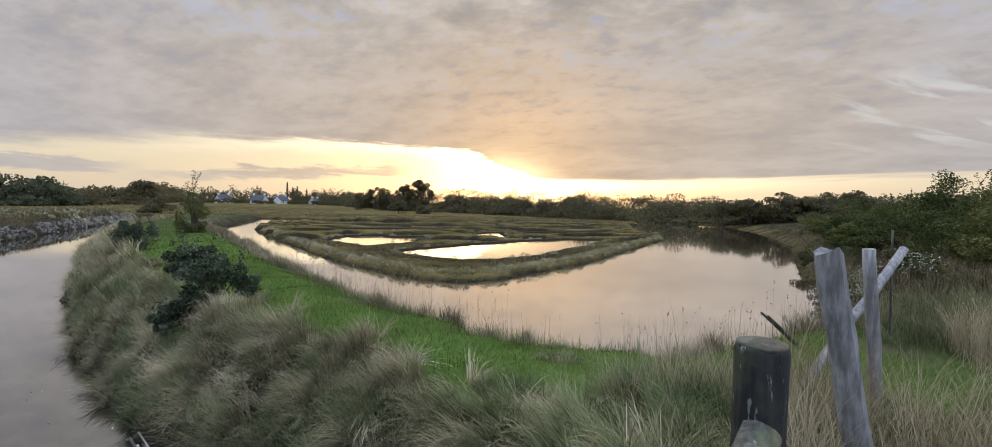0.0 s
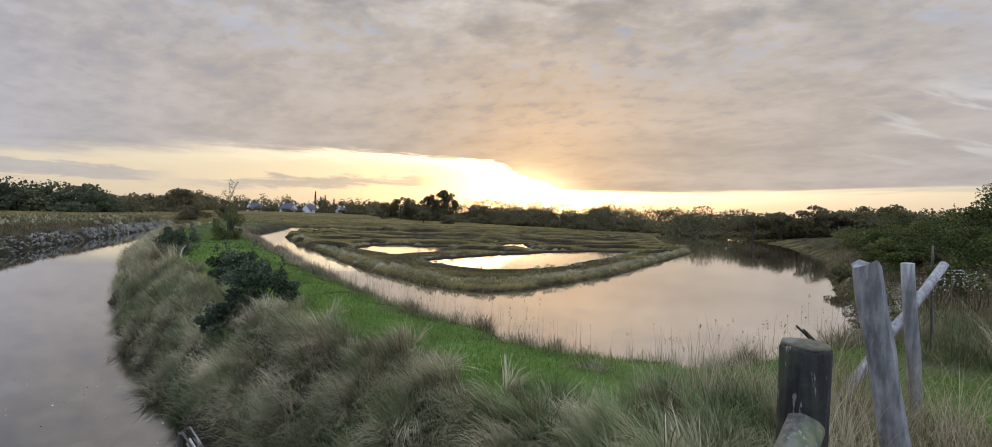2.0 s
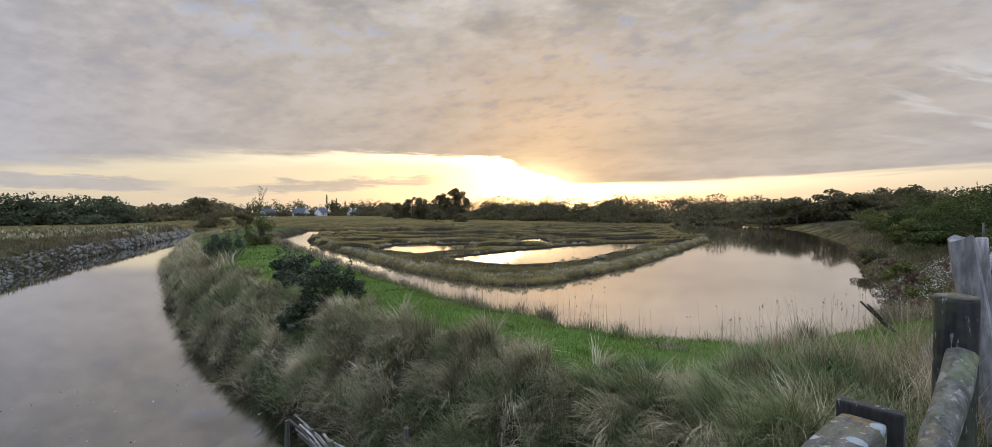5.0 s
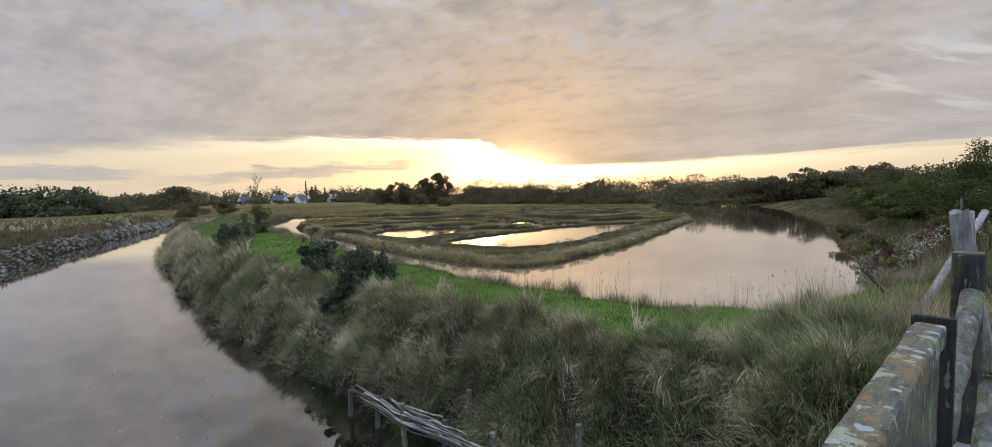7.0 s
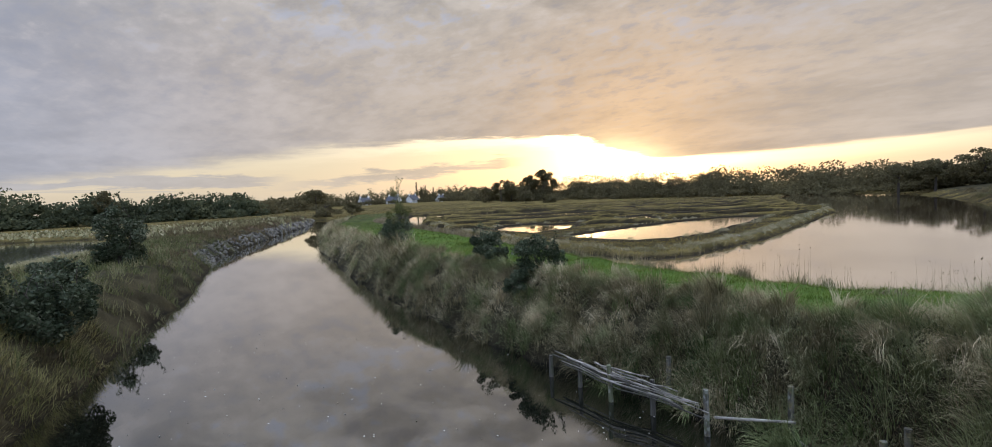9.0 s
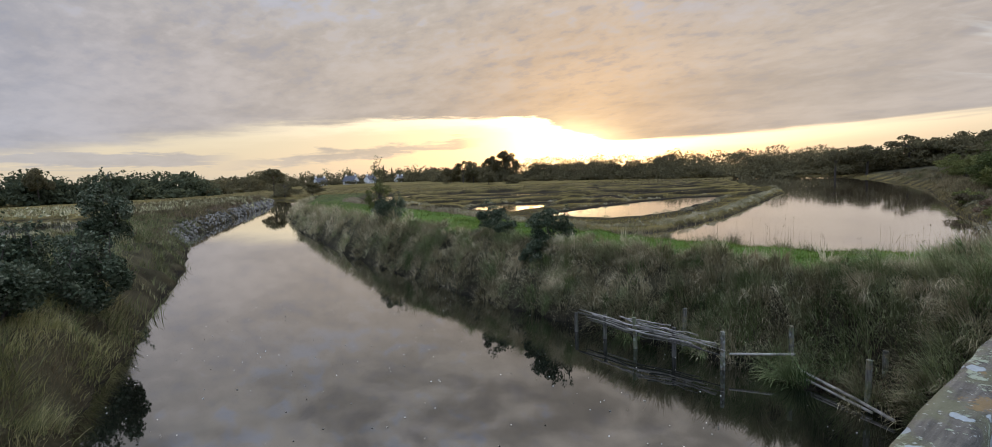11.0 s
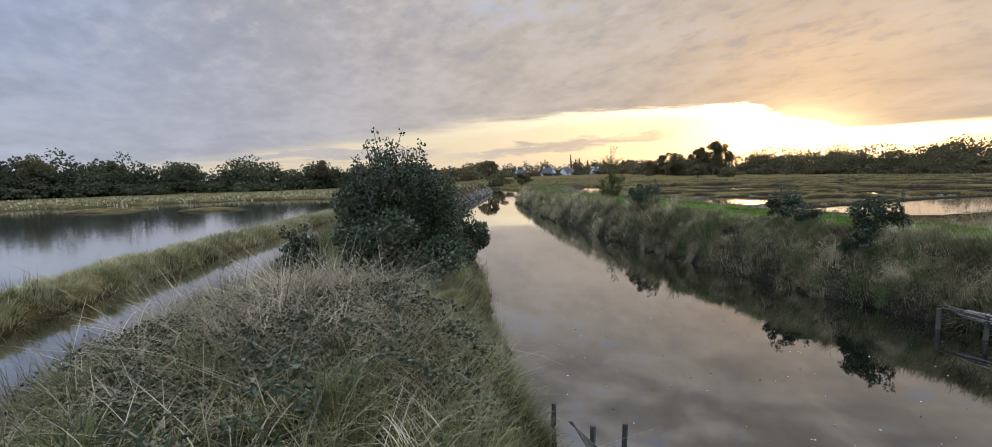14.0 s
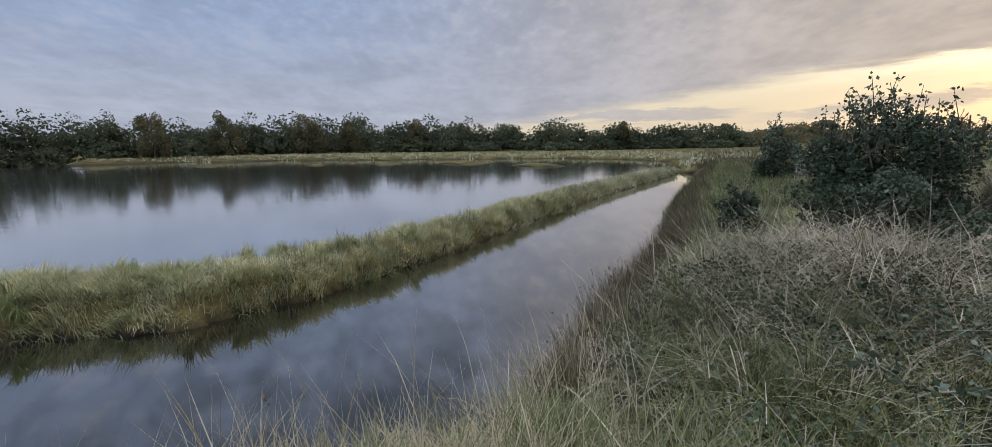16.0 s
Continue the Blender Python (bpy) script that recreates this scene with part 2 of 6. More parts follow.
def weathered_wood(name, a, b, lichen=0.0, moss=0.0, grain=(9, 9, 0.9), pale=(0.55, 0.57, 0.52), fleck=0.0):
    mat, T, bsdf = material(name)
    p = T.node("ShaderNodeTexCoord").outputs["Object"]
    g = T.noise(T.v("MULTIPLY", p, grain), 3.0, 6.0, 0.65)
    n = T.noise(p, 5.0, 5.0)
    c = T.mix(T.ramp(g, 0.32, 0.68), a, b)
    c = T.mix(0.6, c, T.mix(T.ramp(n, 0.3, 0.7), (0.6, 0.6, 0.6), (1.25, 1.25, 1.25)), "MULTIPLY")
    if moss:
        c = T.mix(T.m("MULTIPLY", T.ramp(T.noise(p, 4.0, 4.0), 0.46, 0.6), moss), c, (0.10, 0.12, 0.045))
    if fleck:
        fl = T.ramp(T.noise(T.v("MULTIPLY", p, (1.0, 1.0, 0.3)), 38.0, 3.0), 0.60, 0.68)
        c = T.mix(T.m("MULTIPLY", fl, fleck), c, (0.34, 0.34, 0.31))
    if lichen:
        rust = T.ramp(T.noise(p, 6.5, 3.0), 0.54, 0.62)
        c = T.mix(T.m("MULTIPLY", rust, lichen), c, (0.22, 0.165, 0.07))
        vo = T.node("ShaderNodeTexVoronoi")
        T.put(vo.inputs["Vector"], T.v("ADD", p, T.v("SCALE", T.node("ShaderNodeTexNoise").outputs["Color"], 0.05)))
        vo.inputs["Scale"].default_value = 9.0
        spot = T.m("MULTIPLY", T.ramp(T.m("ADD", vo.outputs["Distance"], T.m("MULTIPLY", T.noise(p, 24.0, 3.0), 0.22)), 0.42, 0.47, 1.0, 0.0), T.ramp(T.noise(p, 3.5, 3.0), 0.45, 0.52))
        c = T.mix(T.m("MULTIPLY", spot, lichen), c, pale)
        fl = T.ramp(T.noise(p, 55.0, 3.0), 0.62, 0.7)
        c = T.mix(T.m("MULTIPLY", fl, 0.5 * lichen), c, pale)
    T.put(bsdf.inputs["Base Color"], c)
    bsdf.inputs["Roughness"].default_value = 0.85
    bump(T, bsdf, T.m("ADD", g, T.m("MULTIPLY", n, 0.5)), 0.6, 0.012)
    return mat


def lichened_beam():
    """Old beam under crusts of pale green, rust-brown and round grey lichen."""
    mat, T, bsdf = material("lichened_beam")
    p = T.node("ShaderNodeTexCoord").outputs["Object"]
    grain = T.noise(T.v("MULTIPLY", p, (0.8, 6.0, 6.0)), 6.0, 6.0, 0.65)
    n = T.noise(p, 26.0, 5.0, 0.7)
    c = T.mix(T.ramp(grain, 0.3, 0.7), (0.045, 0.041, 0.032), (0.145, 0.128, 0.10))
    c = T.mix(T.ramp(T.noise(p, 7.0, 5.0, 0.6), 0.45, 0.6, 0.0, 0.6), c, (0.115, 0.115, 0.05))
    warp = T.v("ADD", p, T.v("SCALE", T.node("ShaderNodeTexNoise").outputs["Color"], 0.03))
    rust = T.ramp(T.m("ADD", T.noise(T.v("ADD", p, (3.1, 0.0, 0.0)), 4.5, 6.0, 0.7), T.m("MULTIPLY", n, 0.08)), 0.575, 0.61)
    c = T.mix(T.m("MULTIPLY", rust, 0.8), c, T.mix(n, (0.10, 0.062, 0.022), (0.26, 0.165, 0.06)))
    crust = T.ramp(T.m("ADD", T.noise(T.v("ADD", p, (8.7, 0.0, 0.0)), 5.0, 7.0, 0.72), T.m("MULTIPLY", n, 0.08)), 0.585, 0.605)
    c = T.mix(T.m("MULTIPLY", crust, 0.9), c, T.mix(n, (0.17, 0.195, 0.125), (0.34, 0.37, 0.26)))
    vo = T.node("ShaderNodeTexVoronoi")
    T.put(vo.inputs["Vector"], warp)
    vo.inputs["Scale"].default_value = 13.0
    pick = T.split(vo.outputs["Color"])[0]
    disc = T.m("MULTIPLY", T.ramp(T.m("ADD", vo.outputs["Distance"], T.m("MULTIPLY", n, 0.12)), 0.36, 0.40, 1.0, 0.0), T.ramp(pick, 0.60, 0.62))
    c = T.mix(T.m("MULTIPLY", disc, 0.95), c, T.mix(n, (0.20, 0.225, 0.22), (0.36, 0.39, 0.385)))
    speck = T.ramp(T.noise(p, 75.0, 3.0), 0.62, 0.68)
    c = T.mix(T.m("MULTIPLY", speck, 0.5), c, (0.42, 0.43, 0.39))
    T.put(bsdf.inputs["Base Color"], c)
    bsdf.inputs["Roughness"].default_value = 0.9
    bump(T, bsdf, T.m("ADD", T.m("ADD", grain, n), T.m("MULTIPLY", T.m("MAXIMUM", crust, disc), 0.6)), 0.8, 0.010)
    return mat


def plain(name, a, b, scale=4.0, rough=0.8):
    mat, T, bsdf = material(name)
    p = place(T)
    T.put(bsdf.inputs["Base Color"], T.mix(T.ramp(T.noise(p, scale, 5.0), 0.3, 0.7), a, b))
    bsdf.inputs["Roughness"].default_value = rough
    bump(T, bsdf, T.noise(p, scale * 6, 4.0), 0.3, 0.01)
    return mat


M_GROUND = ground_material()
M_WATER = water_material("channel_water", (0.004, 0.0045, 0.003), 0.03, 0.03, 2.45)
M_LAKE = water_material("lake_water", (0.006, 0.008, 0.008), 0.10, 0.07, 1.75)
M_POND = water_material("pond_water", (0.10, 0.07, 0.042), 0.05, 0.05, 1.2, 0.1)
M_BANK = blade_material("dry_bank_grass", (0.035, 0.034, 0.016), (0.31, 0.27, 0.155), (0.74, 0.63, 0.43), 0.5, (0.21, 0.24, 0.115), 0.75, 0.3)
M_BANKPALE = blade_material("bleached_bank_grass", (0.04, 0.038, 0.018), (0.34, 0.292, 0.168), (0.76, 0.65, 0.44), 0.5, (0.22, 0.25, 0.11), 0.75, 0.3)
M_GREEN = blade_material("fresh_green_grass", (0.042, 0.078, 0.013), (0.112, 0.172, 0.028), (0.245, 0.28, 0.075), 0.8, (0.16, 0.19, 0.05))
M_GREENDRY = blade_material("greyish_green_grass", (0.045, 0.073, 0.025), (0.168, 0.208, 0.084), (0.40, 0.41, 0.21), 0.8)
M_MIXED = blade_material("mixed_grass", (0.04, 0.058, 0.021), (0.148, 0.157, 0.066), (0.345, 0.31, 0.178), 0.6)
M_STRAW = blade_material("tall_straw", (0.169, 0.137, 0.072), (0.403, 0.325, 0.195), (0.598, 0.507, 0.338), 0.7)
M_SEED = blade_material("seed_stalks", (0.11, 0.09, 0.055), (0.27, 0.22, 0.14), (0.46, 0.385, 0.26), 0.7)
M_MARSH = blade_material("salt_marsh_plants", (0.115, 0.092, 0.026), (0.285, 0.222, 0.068), (0.48, 0.37, 0.15), 0.25, (0.20, 0.178, 0.05))
M_SILVER = blade_material("silvery_shore_plants", (0.13, 0.125, 0.065), (0.33, 0.30, 0.18), (0.62, 0.56, 0.40), 0.5)
M_YELLOW = blade_material("yellow_green_grass", (0.14, 0.14, 0.07), (0.35, 0.33, 0.18), (0.60, 0.545, 0.37), 0.35)
M_MEADOW = blade_material("rough_meadow_plants", (0.06, 0.05, 0.026), (0.155, 0.126, 0.066), (0.29, 0.235, 0.135), 0.09, (0.10, 0.105, 0.044))
M_GORSE = blade_material("gorse_hedge_leaves", (0.026, 0.036, 0.011), (0.072, 0.088, 0.028), (0.155, 0.17, 0.06), 0.5, None, 0.7)
M_HEATH = blade_material("russet_bank_plants", (0.05, 0.032, 0.02), (0.17, 0.115, 0.075), (0.34, 0.26, 0.18), 0.8)
M_PALEHUMP = blade_material("pale_yellow_grass", (0.13, 0.125, 0.05), (0.40, 0.37, 0.18), (0.68, 0.60, 0.36), 0.5, (0.24, 0.28, 0.11), 0.75, 0.3)
M_SLOPE = blade_material("slope_grass", (0.12, 0.13, 0.045), (0.33, 0.31, 0.13), (0.56, 0.49, 0.26), 0.35)
M_REED = blade_material("dark_rushes", (0.039, 0.035, 0.021), (0.098, 0.081, 0.046), (0.195, 0.156, 0.091), 0.5)
M_LEAF = blade_material("dark_bush_leaves", (0.018, 0.026, 0.015), (0.065, 0.082, 0.046), (0.215, 0.23, 0.155), 0.8, None, 0.5, 0.12)
M_OLIVE = blade_material("olive_bush_leaves", (0.055, 0.065, 0.02), (0.13, 0.14, 0.045), (0.25, 0.24, 0.085), 0.35, None, 0.6)
M_WOODS = blade_material("woodland_leaves", (0.10, 0.09, 0.05), (0.15, 0.133, 0.072), (0.215, 0.185, 0.098), 0.04, None, 0.8, 0.5)
M_WESTWOODS = blade_material("western_woodland_leaves", (0.05, 0.057, 0.034), (0.093, 0.106, 0.06), (0.165, 0.17, 0.09), 0.06, None, 0.8, 0.4)
M_BARK = plain("bark", (0.04, 0.033, 0.026), (0.09, 0.075, 0.06), 12.0)
M_DEAD = blade_material("dead_bramble_stems", (0.07, 0.058, 0.037), (0.275, 0.228, 0.15), (0.52, 0.44, 0.305), 1.0, None, 0.8, 0.0)
M_STONE = blade_material("pale_riprap_stone", (0.10, 0.094, 0.08), (0.25, 0.236, 0.205), (0.50, 0.475, 0.425), 0.5, None, 0.9, 0.0)
M_FLOWER = plain("white_flower_heads", (0.42, 0.40, 0.34), (0.62, 0.60, 0.53), 30.0)
M_POST = weathered_wood("black_weathered_post", (0.010, 0.009, 0.008), (0.042, 0.038, 0.031), 0.0, 0.35, (9, 9, 0.9), (0.5, 0.5, 0.5), 0.5)
M_POSTGREEN = weathered_wood("algae_green_post", (0.055, 0.062, 0.04), (0.15, 0.16, 0.11), 0.0, 0.6, (9, 9, 0.9), (0.5, 0.5, 0.5), 0.5)
M_POSTTOP = weathered_wood("mossy_end_grain", (0.05, 0.044, 0.028), (0.13, 0.112, 0.072), 0.22, 0.8, (6, 6, 6), (0.30, 0.31, 0.28))
M_GREYWOOD = weathered_wood("silver_grey_wood", (0.17, 0.16, 0.15), (0.36, 0.345, 0.325), 0.0, 0.0)
M_LOG = weathered_wood("mossy_peeled_log", (0.05, 0.047, 0.036), (0.165, 0.155, 0.125), 0.35, 0.6, (9, 9, 0.9), (0.40, 0.41, 0.37), 0.5)
M_BEAM = lichened_beam()
M_STAKE = weathered_wood("wet_dark_stake", (0.03, 0.027, 0.022), (0.11, 0.10, 0.085), 0.0, 0.2)
M_WATTLE = weathered_wood("split_pale_branches", (0.16, 0.145, 0.12), (0.44, 0.405, 0.35), 0.0, 0.0, (2, 2, 2))
M_YELLOWMARK = plain("yellow_trail_paint", (0.55, 0.36, 0.015), (0.72, 0.50, 0.03), 25.0)
M_PLANK = weathered_wood("damp_mossy_planks", (0.025, 0.027, 0.02), (0.085, 0.085, 0.065), 0.2, 0.9, (7, 7, 0.8))
M_DECK = plain("grey_deck", (0.14, 0.135, 0.125), (0.22, 0.21, 0.195), 3.0)
M_WHITE = plain("white_render", (0.66, 0.66, 0.64), (0.80, 0.80, 0.78), 0.5)
M_SLATE = plain("slate_roof", (0.05, 0.055, 0.065), (0.10, 0.105, 0.12), 1.5)
M_GLASS = plain("dark_window", (0.02, 0.025, 0.03), (0.04, 0.045, 0.05), 0.5, 0.2)

# ---------------------------------------------------------------- plan of the land and the waters
W_CH, W_PO = -0.35, 0.0
CHANNEL = [(4.9, 5.2), (4.35, 6.3), (3.8, 7.55), (2.8, 8.9), (1.1, 10.5), (-0.75, 12.2), (-4.4, 16.1), (-8.8, 21.7), (-11.9, 26.2), (-18, 35),
           (-28.5, 53.5), (-39.6, 83.2), (-47, 97), (-62, 112), (-66, 110), (-56, 101.5), (-47.6, 85.5), (-43, 74), (-40.2, 66.5), (-34.5, 51.8),
           (-28.4, 37), (-25.4, 32), (-21.2, 26.2), (-17.7, 21.2), (-14.6, 16), (-12.1, 12), (-9.5, 7.7), (-8.35, 5.5), (-7.5, 4.2), (-6.3, 2.8), (-5.7, 1.5),
           (-4.8, -0.2), (-3.5, -1.8), (-2.4, -5), (-2, -16), (9, -16), (7.5, -4), (5.8, 2.2)]
DITCH = [(-10.3, -3.0), (-12.5, 0.1), (-14.5, 3.6), (-17.6, 8.0), (-22.2, 14), (-27.3, 21.7), (-33, 30.5), (-39.9, 40.7), (-44, 41.5), (-41.9, 39),
         (-34.4, 24.3), (-28.3, 13), (-21.1, 1.3), (-18.7, -3.2), (-17.8, -6.2), (-19, -9.5), (-22, -16), (-26, -30), (-14, -30), (-10.5, -16), (-9.6, -8)]
LAKE = [(-44, 43), (-43.5, 38), (-37.2, 25), (-31.5, 14), (-24.3, 2.2), (-22.1, -2.2), (-21.3, -6), (-22.5, -9.5), (-26, -17), (-33, -40), (-70, -80),
        (-140, -110), (-200, -80), (-205, -55), (-185, -14), (-160, 20), (-136, 32), (-112, 54), (-96, 67), (-76, 68), (-62, 63), (-52, 52)]
POND = [(-31, 99), (-26, 76), (-21.2, 59), (-10.4, 41.2), (-0.6, 23.6), (3.6, 17.2), (5.4, 14.7), (7.0, 13.0), (8.8, 12.1), (11, 11.9), (13.5, 13.3),
        (16.9, 16.7), (21, 21.7), (24.6, 27), (26.2, 29.5), (33.2, 38.8), (44, 52.8), (53, 69), (63, 92), (65, 118), (55, 123), (44, 101), (36, 79),
        (31, 64), (31.4, 57.7), (29.6, 54.7), (25, 48.5), (21, 42.5), (18, 38.4), (14.3, 33.1), (10.5, 29), (7.2, 25.7), (5.6, 25.0), (3.4, 26),
        (1.4, 28.1), (-1.6, 32), (-4, 36.2), (-9, 45), (-13.6, 53.2), (-17, 60), (-18.8, 63.9), (-22, 77), (-18, 86), (-8, 89), (-6, 94), (-20, 97), (-27, 98)]
POOLS = [[(-6, 48.2), (-5.2, 54), (-2.4, 55.6), (-1, 52.5), (2.2, 54.4), (1.6, 47.5), (-1.9, 43.5)],
         [(1.4, 38.6), (3.5, 35.8), (5.9, 34.2), (8.5, 35.0), (11.6, 37.4), (14, 41.5), (17.5, 46), (21.8, 53.2), (18, 53.4), (13.7, 51.0), (9, 47), (7.0, 45), (4, 41.8)],
         [(7.7, 57.6), (9.6, 62.4), (11.7, 64), (11.2, 60), (11.8, 55.4)], [(-8.6, 63.5), (-3, 64.5), (4, 65), (4, 69), (-4, 69.5), (-9, 68)],
         [(15, 60), (25, 65), (26.5, 70), (16, 66)], [(-14, 73), (2, 75.5), (16, 75), (16, 80), (2, 81.5), (-14, 78.5)],
         [(20, 76), (30, 83), (31, 89), (21, 82)], [(-13, 86), (6, 88), (6, 93.5), (-11, 92)], [(12, 88), (34, 95), (34, 101), (12, 95)],
         [(-12, 102), (20, 105), (38, 110), (38, 116), (18, 112), (-12, 108)], [(-34, 104), (-20, 108), (-20, 114), (-36, 110)]]
DIKE = [(5.5, 2), (3, 6), (-1.5, 11), (-9, 20.5), (-18.5, 34), (-30, 55), (-40, 84), (-44, 96), (-28, 99), (-24, 76), (-20, 59), (-9, 41), (0.5, 23.5),
        (5, 16), (8, 13.6), (13, 14), (22, 12), (26, 4), (14, -4)]
SPIT = [(0, -4), (-1, 0.5), (-5.4, 3.4), (-8.5, 7), (-16, 19.5), (-24, 37), (-38, 68), (-48, 90), (-60, 100), (-66, 75), (-46, 46), (-40, 41), (-28, 21.7), (-15.5, 3),
        (-10.4, -3.2), (-9.5, -9), (-11, -20), (-2, -20)]
LAKEDIKE = [(-43, 39.2), (-34.4, 24.3), (-28.3, 13), (-21.1, 1.3), (-18.3, -3.2), (-17.4, -6.2), (-18.6, -9.5), (-24, -30), (-30, -30), (-26, -17), (-22.8, -9.5),
            (-21.6, -6), (-22.3, -2.2), (-24.6, 2.2), (-31.8, 14), (-37.5, 25), (-44, 39)]
EAST = [(13.5, 12.8), (17, 16.5), (26.5, 29.2), (33.5, 38.5), (44.5, 52.5), (54, 69), (70, 100), (140, 120), (160, -20), (30, -10), (18, 4)]
ROAD = ((9.5, 6.6), (-9.5, -8.0))


def poly_field(P, px, py):
    """Signed distance to a closed outline, positive inside."""
    best = np.full(px.shape, 1e9)
    inside = np.zeros(px.shape, bool)
    for (x0, y0), (x1, y1) in zip(P, P[1:] + P[:1]):
        ex, ey = x1 - x0, y1 - y0
        t = np.clip(((px - x0) * ex + (py - y0) * ey) / (ex * ex + ey * ey + 1e-12), 0, 1)
        best = np.minimum(best, (px - x0 - t * ex) ** 2 + (py - y0 - t * ey) ** 2)
        if y0 != y1:
            inside ^= ((y0 > py) != (y1 > py)) & (px < ex * (py - y0) / ey + x0)
    return np.where(inside, 1, -1) * np.sqrt(best)


def sstep(x, a, b):
    t = np.clip((x - a) / (b - a), 0, 1)
    return t * t * (3 - 2 * t)


def lumps(x, y, size, seed=0):
    """Smooth value noise on the plan, about -1 to 1."""
    out = np.zeros(x.shape)
    rng = np.random.RandomState(seed)
    for k in range(5):
        a, b, c = rng.uniform(0, 6.28, 3)
        f = 6.28 / size * rng.uniform(0.6, 1.7)
        out += np.sin((x * np.cos(a) + y * np.sin(a)) * f + b + 1.3 * np.sin((y * np.cos(a) - x * np.sin(a)) * f * 0.6 + c))
    return out / 2.6


def axis(parts, grow, reach):
    a = [parts[0][0]]
    for lo, hi, step in parts:
        a += list(np.arange(lo, hi, step) + step)
    s = parts[-1][2]
    while a[-1] < reach:
        s *= grow
        a.append(a[-1] + s)
    s, low = parts[0][2], [parts[0][0]]
    while low[-1] > -reach:
        s *= grow
        low.append(low[-1] - s)
    return np.array(low[:0:-1] + a)


GX = axis([(-45, -25, 0.5), (-25, 14, 0.25), (14, 36, 0.6)], 1.14, 2200)
GY = axis([(-9, 22, 0.25), (22, 76, 0.36), (76, 100, 0.7)], 1.14, 2200)
XX, YY = np.meshgrid(GX, GY, indexing="ij")
WX = XX + 0.16 * lumps(XX, YY, 1.7, 3)
WY = YY + 0.16 * lumps(XX, YY, 1.9, 4)
D_CH = np.maximum.reduce([poly_field(p, WX, WY) for p in (CHANNEL, DITCH, LAKE)])
D_PO = np.maximum.reduce([poly_field(p, WX, WY) for p in [POND] + POOLS])
IN_W = np.maximum(D_CH, D_PO)
WATER_Z = np.where(D_CH > D_PO, W_CH, W_PO)
R_DIKE, R_SPIT, R_LDIKE, R_EAST = [sstep(poly_field(p, XX, YY), -1.0, 1.0) for p in (DIKE, SPIT, LAKEDIKE, EAST)]
rx, ry = ROAD[1][0] - ROAD[0][0], ROAD[1][1] - ROAD[0][1]
RL = math.hypot(rx, ry)
S_ROAD = ((XX - ROAD[0][0]) * rx + (YY - ROAD[0][1]) * ry) / RL
N_ROAD = ((YY - ROAD[0][1]) * rx - (XX - ROAD[0][0]) * ry) / RL
FAR = sstep(np.hypot(XX, YY - 20), 90, 220)
P_EDGE = -poly_field(POND, WX, WY)
POOL_EDGE = -np.maximum.reduce([poly_field(p, WX, WY) for p in POOLS])
TOP = 0.17 + 0.05 * lumps(XX * 0.35, YY, 3.5, 1) + 0.03 * lumps(XX, YY, 2.2, 2) + 0.13 * np.exp(-((P_EDGE - 0.9) / 0.9) ** 2) + FAR * 0.9
TOP = 0.05 + (TOP - 0.05) * np.maximum(sstep(POOL_EDGE, 0.8, 5.0), 0.25)
# old salt-pan levees: long low ridges with steep near sides and wet furrows before them
PHASE = ((YY + 0.16 * XX + 1.5 * lumps(XX, YY, 20, 6)) / 5.2) % 1.0
PANS = sstep(YY, 42, 50) * (1 - sstep(YY, 112, 130)) * sstep(XX, -32, -24) * (1 - sstep(XX, 34, 44)) * sstep(lumps(XX * 0.6, YY * 2.0, 16, 7), -0.75, -0.25)
ROWS = sstep(PHASE, 0.0, 0.10) * (1 - sstep(PHASE, 0.3, 0.78))
FURROW = np.maximum(sstep(PHASE, 0.80, 0.88), 1 - sstep(PHASE, 0.02, 0.06)) * PANS
PANS *= sstep(POOL_EDGE, 0.5, 2.5)
FURROW *= sstep(POOL_EDGE, 0.5, 2.5)
TOP = TOP + 0.34 * ROWS * PANS - FURROW * (0.12 + 0.16 * sstep(lumps(XX * 0.5, YY, 9, 12), 0.0, 0.6))
WID = np.full(XX.shape, 0.5)
for r, top, wid in ((R_DIKE, np.minimum(1.5 - 0.62 * sstep(YY, 20, 58), 0.82 - 0.22 * sstep(YY, 18, 42) + 0.24 * np.maximum(-D_PO, 0)), 2.1), (R_SPIT, 1.45 - 0.4 * sstep(YY, 5, 25), 2.0), (R_LDIKE, 0.3 + 0 * XX, 0.9),
                    (R_EAST, 0.8 + 1.2 * sstep(poly_field(EAST, XX, YY), 0, 12), 1.6)):
    TOP = TOP * (1 - r) + (top + 0.05 * lumps(XX, YY, 2.5, 5)) * r
    WID = WID * (1 - r) + wid * r
road_w = sstep(-np.abs(N_ROAD), -3.6, -1.6) * sstep(-np.abs(S_ROAD - RL / 2), -40, -20)
TOP = TOP * (1 - road_w) + 1.86 * road_w
TOP += 0.35 * np.exp(-(((XX + 8.7) / 1.6) ** 2 + ((YY - 0.9) / 1.9) ** 2))
LAND = np.clip(-IN_W / WID, 0, 1)
PROFILE = 1 - (1 - LAND) ** 1.9
HH = np.where(IN_W < 0, WATER_Z + (TOP - WATER_Z) * PROFILE, WATER_Z - 0.06 - 0.55 * sstep(IN_W, 0, 1.2))
